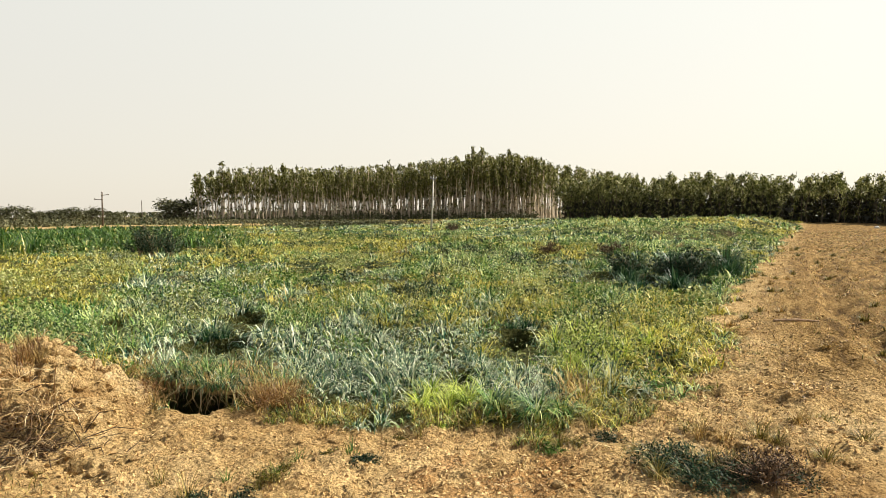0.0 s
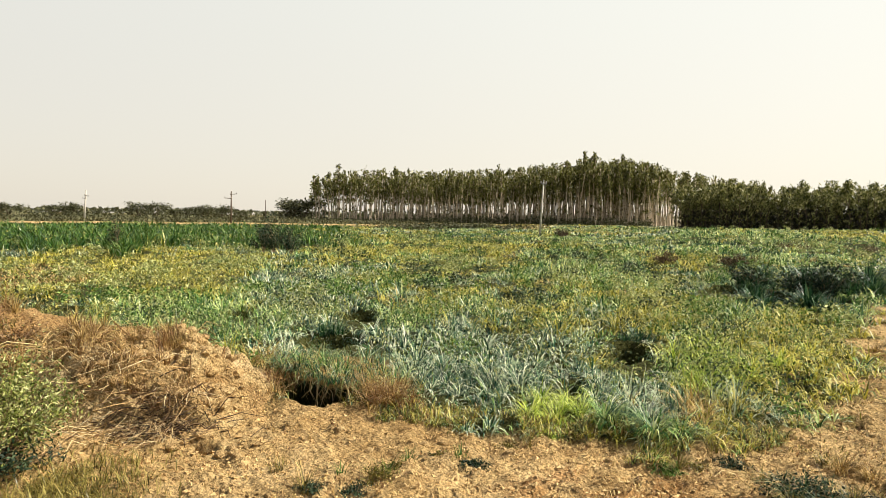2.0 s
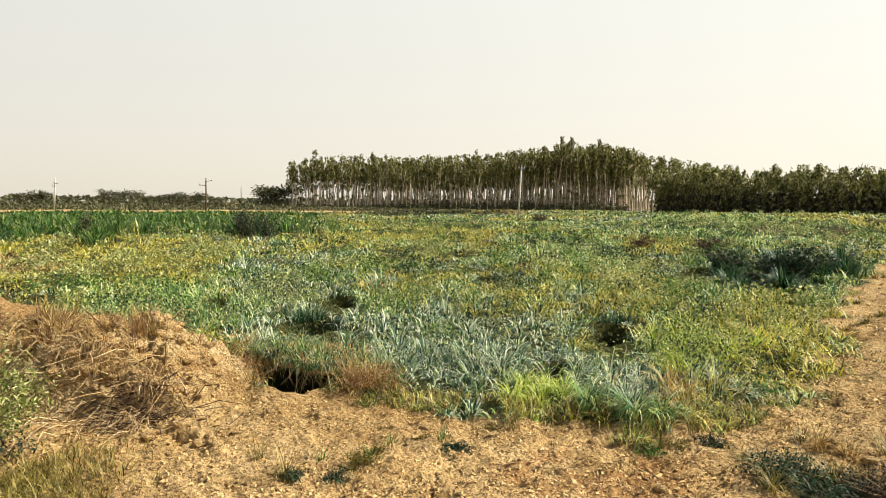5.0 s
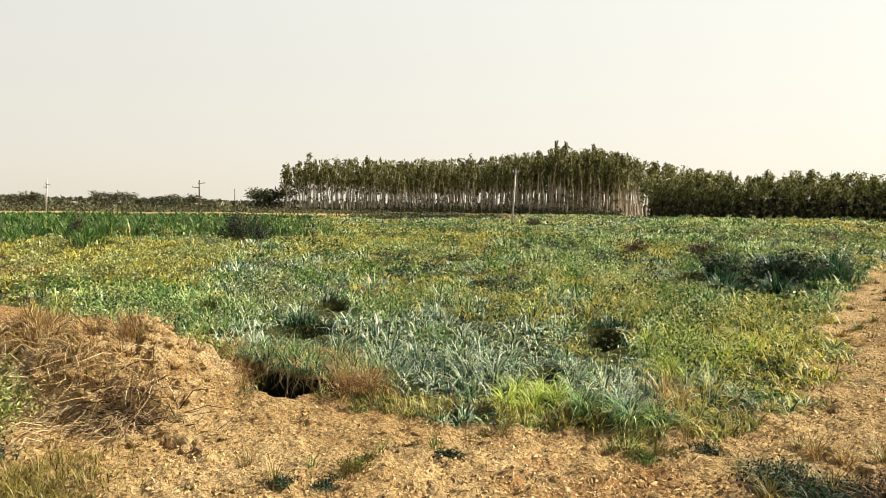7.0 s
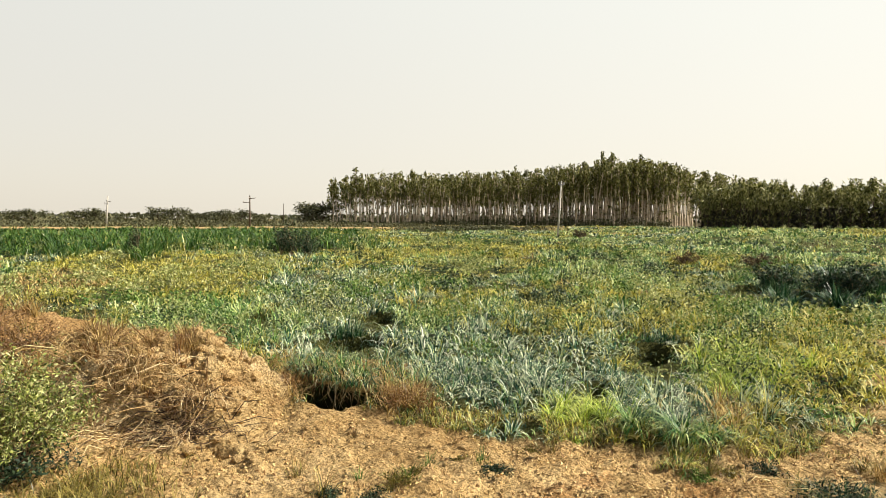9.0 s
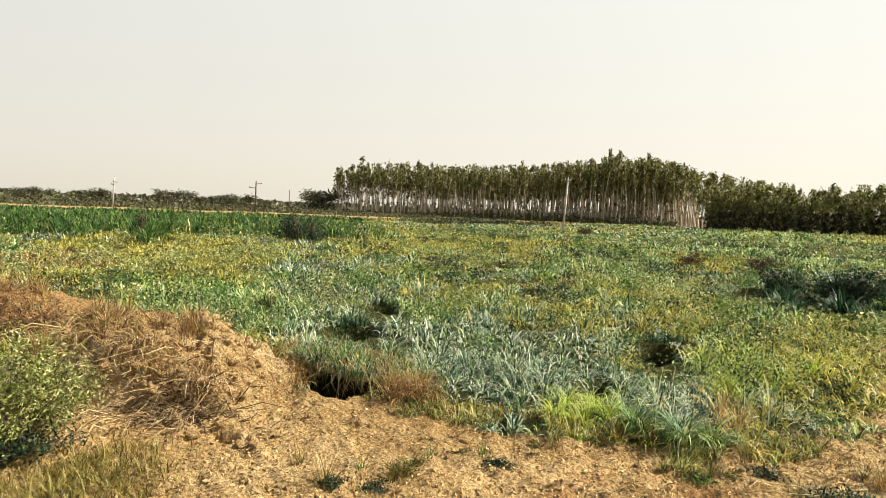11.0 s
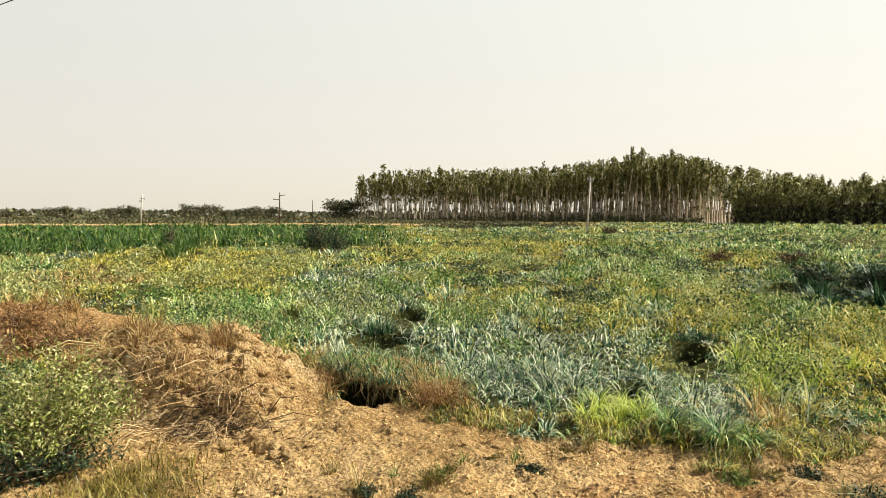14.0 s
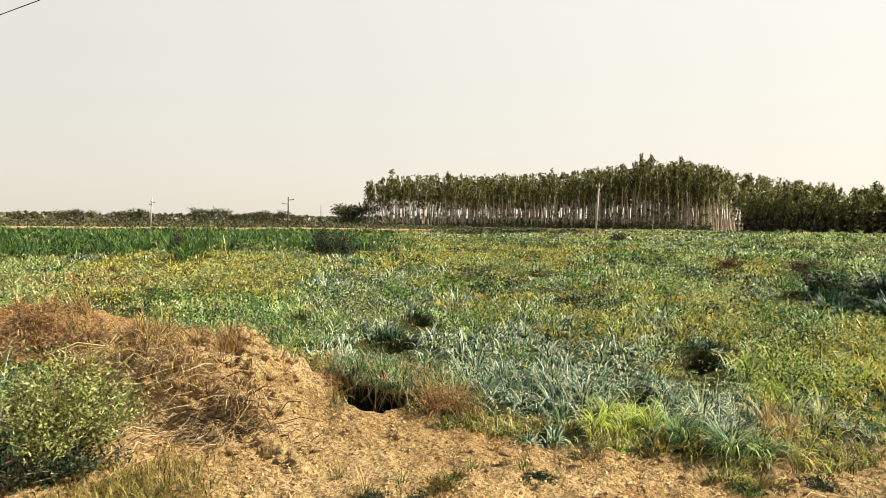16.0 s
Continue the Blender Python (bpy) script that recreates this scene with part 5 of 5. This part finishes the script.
for _ in range(34):
    h, s = dry.uniform(0, 2 * np.pi), dry.uniform(0.15, 0.45)
    bx, by = polar(-20.5 + dry.normal(0, 1.6), 4.7 + dry.normal(0, 0.14))
    b0 = np.array([bx, by, float(ground_z(bx, by))])
    b1 = b0 + np.array([np.cos(h), np.sin(h), 0.35]) * s * 0.5
    b2 = b0 + np.array([np.cos(h + 0.3), np.sin(h + 0.3), 0.12]) * s
    tubes.append((np.array([b0, b1, b2]), np.array([0.005, 0.004, 0.002])))
tagged(new("dead_twigs", tubes_mesh("dead_twigs", tubes, STRAW, 4)), "bleached dead twigs lying among weeds", "twigs", kind="stuff")


def clod_mesh(seed, mat):
    r = np.random.default_rng(seed)
    bm = bmesh.new()
    bmesh.ops.create_icosphere(bm, subdivisions=2, radius=1.0)
    for v in bm.verts:
        v.co *= 0.8 + 0.4 * noise.noise(v.co * 1.3 + Vector((seed, 0, 0))) + 0.15 * r.random()
        v.co.z *= 0.65
    me = bpy.data.meshes.new("soil_clod")
    bm.to_mesh(me)
    bm.free()
    me.materials.append(mat)
    return me


clods = [clod_mesh(400 + k, CLOD) for k in range(6)]
placed = 0
while placed < 70:
    a, d = float(rng.uniform(-34, 48)), float(rng.uniform(4.0, 7.2))
    x, y = polar(a, d)
    if bareness(x, y) < 0.6 or math.hypot((x - HEAP[0]) / 1.5, (y - HEAP[1]) / 1.2) < 1:
        continue
    ob = new("soil_clod", clods[placed % 6])
    s = float(rng.uniform(0.02, 0.055))
    ob.matrix_world = pose(x, y, float(ground_z(x, y)) + s * 0.25, 0, 0, float(rng.uniform(0, 360))) @ Matrix.Diagonal((s, s * float(rng.uniform(0.6, 1.0)), s, 1))
    tagged(ob, "crumbly lump of dry orange soil on bare ground", "clod", "soil clods")
    placed += 1


for (x, y), s in (((-2.42, 4.30), 0.06), ((-2.82, 4.30), 0.08), ((-2.68, 4.50), 0.09), ((-2.38, 4.42), 0.05), ((-2.2, 4.15), 0.045)):
    ob = new("soil_clod", clods[int(s * 100) % 6])
    ob.matrix_world = pose(x, y, max(float(ground_z(x, y)), float(heap_top(x, y))) + s * 0.25, 8, 5, s * 2000) @ Matrix.Diagonal((s, s * 0.75, s * 0.9, 1))
    tagged(ob, "large broken lump of orange soil at the heap's foot", "clod", "soil clods")


def crumb_scatter():
    n = 40000
    a, d = rng.uniform(-37, 54, n), 3.7 + 6.0 * rng.random(n) ** 1.6
    x, y = polar(a, d)
    keep = bareness(x, y) > 0.5
    x, y, d = x[keep], y[keep], d[keep]
    heap = np.hypot((x - HEAP[0]) / 1.35, (y - HEAP[1]) / 1.15) < 1
    z = np.where(heap, heap_top(x, y), ground_z(x, y))
    n = len(x)
    s = 0.004 + 0.017 * rng.random(n) ** 3.2
    s = np.where(heap, s * 1.3, s)
    corner = np.array([(1, 0, 0), (-0.5, 0.87, 0), (-0.5, -0.87, 0), (0.2, 0.1, 0.5), (0, 0, -0.6)])
    spin = rng.uniform(0, 2 * np.pi, n)
    c, q = np.cos(spin)[:, None], np.sin(spin)[:, None]
    off = (corner[None] + rng.normal(0, 0.25, (n, 5, 3))) * s[:, None, None]
    off = np.stack([off[..., 0] * c - off[..., 1] * q, off[..., 0] * q + off[..., 1] * c, off[..., 2]], -1)
    verts = off + np.stack([x, y, z + s * 0.2], 1)[:, None]
    tri = np.array([(0, 1, 3), (1, 2, 3), (2, 0, 3), (1, 0, 4), (2, 1, 4), (0, 2, 4)])
    faces = (np.arange(n) * 5)[:, None, None] + tri[None]
    me = mesh_of("soil_crumbs", verts.reshape(-1, 3), [faces.reshape(-1, 3)], CLOD, False)
    tagged(new("soil_crumbs", me), "loose crumbs and pebbles of dry soil", "soil crumbs", kind="stuff")


crumb_scatter()


def lane_litter():
    """Broken clods and flattened straw over the wheel track."""
    n = 9500
    y = 6.0 + 40.0 * rng.random(n) ** 2.2
    off = rng.uniform(-0.1, 7.5, n)
    x = 2.3 + 0.585 * (y - 6.61) + off / 0.875
    z = ground_z(x, y)
    s = (0.008 + 0.03 * rng.random(n) ** 3) * (0.6 + y / 22)
    corner = np.array([(1, 0, 0), (-0.5, 0.87, 0), (-0.5, -0.87, 0), (0.2, 0.1, 0.6), (0, 0, -0.6)])
    verts = (corner[None] + rng.normal(0, 0.3, (n, 5, 3))) * s[:, None, None] + np.stack([x, y, z + s * 0.15], 1)[:, None]
    tri = np.array([(0, 1, 3), (1, 2, 3), (2, 0, 3), (1, 0, 4), (2, 1, 4), (0, 2, 4)])
    me = mesh_of("track_clods", verts.reshape(-1, 3), [((np.arange(n) * 5)[:, None, None] + tri[None]).reshape(-1, 3)], CLOD, False)
    tagged(new("track_clods", me), "broken clods strewn over the rutted track", "soil crumbs", kind="stuff")
    for mat, shift, label in ((SCRUB_BROWN, 91, "flattened brown straw and stubble on the track"), (OLIVE_GRASS, 95, "low olive stubble patches on the track"),
                              (GRASS_DRY, 99, "pale dry straw lying on the track")):
        n = 9000
        y = 5.2 + 45.0 * rng.random(n) ** 2.0
        off = rng.uniform(-0.2, 8.0, n)
        x = 2.3 + 0.585 * (y - 6.61) + off / 0.863
        keep = vnoise(off * 1.6, y * 0.7, 1.0, shift) + 0.5 * vnoise(x, y, 0.35, shift + 1) > 0.82
        x, y = x[keep], y[keep]
        n = len(x)
        me = blade_mesh("track_straw", np.stack([x, y, ground_z(x, y)], 1), 0.085 * rng.uniform(0.4, 1.3, n) * (0.8 + y / 30), 0.006 + 0.0007 * y, rng.uniform(0, 6.28, n),
                        rng.uniform(1.4, 3.4, n), mat, 2)
        tagged(new("track_straw", me), label, "straw", kind="stuff")


lane_litter()
sx, sy = polar(-30.2, 11.2)
stick = np.array([(sx - 0.34, sy + 0.05, 0.0), (sx, sy, 0.0), (sx + 0.33, sy - 0.02, 0.0)])
stick[:, 2] = ground_z(stick[:, 0], stick[:, 1]) + 0.02
tagged(new("fallen_stick", tubes_mesh("fallen_stick", [(stick, np.array([0.02, 0.024, 0.014]))], TWIG, 7)), "grey-brown stick lying across the track", "stick")
bx, by = polar(-34.6, 78.0)
bag = new("plastic_bag", clod_mesh(431, PLASTIC))
bag.matrix_world = pose(bx, by, float(ground_z(bx, by)) + 0.12) @ Matrix.Diagonal((0.3, 0.22, 0.24, 1))
tagged(bag, "crumpled white plastic bag at the track's far end", "bag")

# rubble along the heap's crest and its open side
laid = 0
while laid < 190:
    x, y = HEAP[0] + float(rng.uniform(-0.3, 1.0)), HEAP[1] + float(rng.uniform(-0.45, 0.6))
    z = float(heap_top(x, y))
    if z - float(ground_z(x, y)) < 0.12:
        continue
    ob = new("clod", clods[laid % 6])
    ob.parent = heap_root
    s = 0.018 + 0.06 * float(rng.random()) ** 2
    ob.matrix_local = pose(x, y, z + s * 0.3, 0, 0, float(rng.uniform(0, 360))) @ Matrix.Diagonal((s, s * float(rng.uniform(0.6, 1.0)), s, 1))
    laid += 1


# dry grass on the low bank beyond the heap
for _ in range(26):
    x, y = -6.7 + float(rng.normal(0, 0.9)), 6.2 + float(rng.normal(0, 0.5))
    weed("dry_tuft", "golden dry grass tuft on the low earth bank", (x, y), float(rng.uniform(0.2, 0.42)), 80, (GRASS_DRY, OLIVE_GRASS, SCRUB_BROWN)[int(rng.integers(0, 3))], 0.008, 1.3, "dry tufts on the bank")

# dry grass standing on the heap
grown = 0
while grown < 46:
    x, y = HEAP[0] + float(rng.uniform(-1.15, 0.45)), HEAP[1] + float(rng.uniform(-0.35, 0.75))
    z = float(heap_top(x, y))
    if z - float(ground_z(x, y)) < 0.1:
        continue
    ob = weed("dry_tuft", "tuft of dry golden grass growing on the soil heap", (x, y), float(rng.uniform(0.14, 0.28)), 60, GRASS_DRY if rng.random() < 0.7 else SCRUB_BROWN, 0.006, 1.1, "dry tufts on the heap")
    ob.location.z = z - 0.02
    grown += 1


def soil_litter():
    """Short bits of straw and dead leaf strewn on the bare ground."""
    n = 9000
    a, d = rng.uniform(-36, 52, n), 3.8 + 3.2 * rng.random(n)
    x, y = polar(a, d)
    ok = (bareness(x, y) > 0.5) & (np.hypot((x - HEAP[0]) / 1.4, (y - HEAP[1]) / 1.2) > 1) & (vnoise(x, y, 0.6, 97) > rng.uniform(0.2, 0.7, n))
    x, y = x[ok], y[ok]
    n = len(x)
    for mat, label, part_of in ((GRASS_DRY, "bits of pale straw strewn over the bare soil", slice(0, None, 2)), (SCRUB_BROWN, "dark dead leaf bits strewn over the bare soil", slice(1, None, 2))):
        u, v = x[part_of], y[part_of]
        m = len(u)
        me = blade_mesh("soil_litter", np.stack([u, v, ground_z(u, v) + 0.004], 1), rng.uniform(0.02, 0.09, m), rng.uniform(0.004, 0.012, m),
                        rng.normal(0, 0.8, m) + np.where(rng.random(m) < 0.5, 0, np.pi), rng.uniform(2.2, 3.2, m), mat, 1)
        tagged(new("soil_litter", me), label, "litter", kind="stuff")


soil_litter()
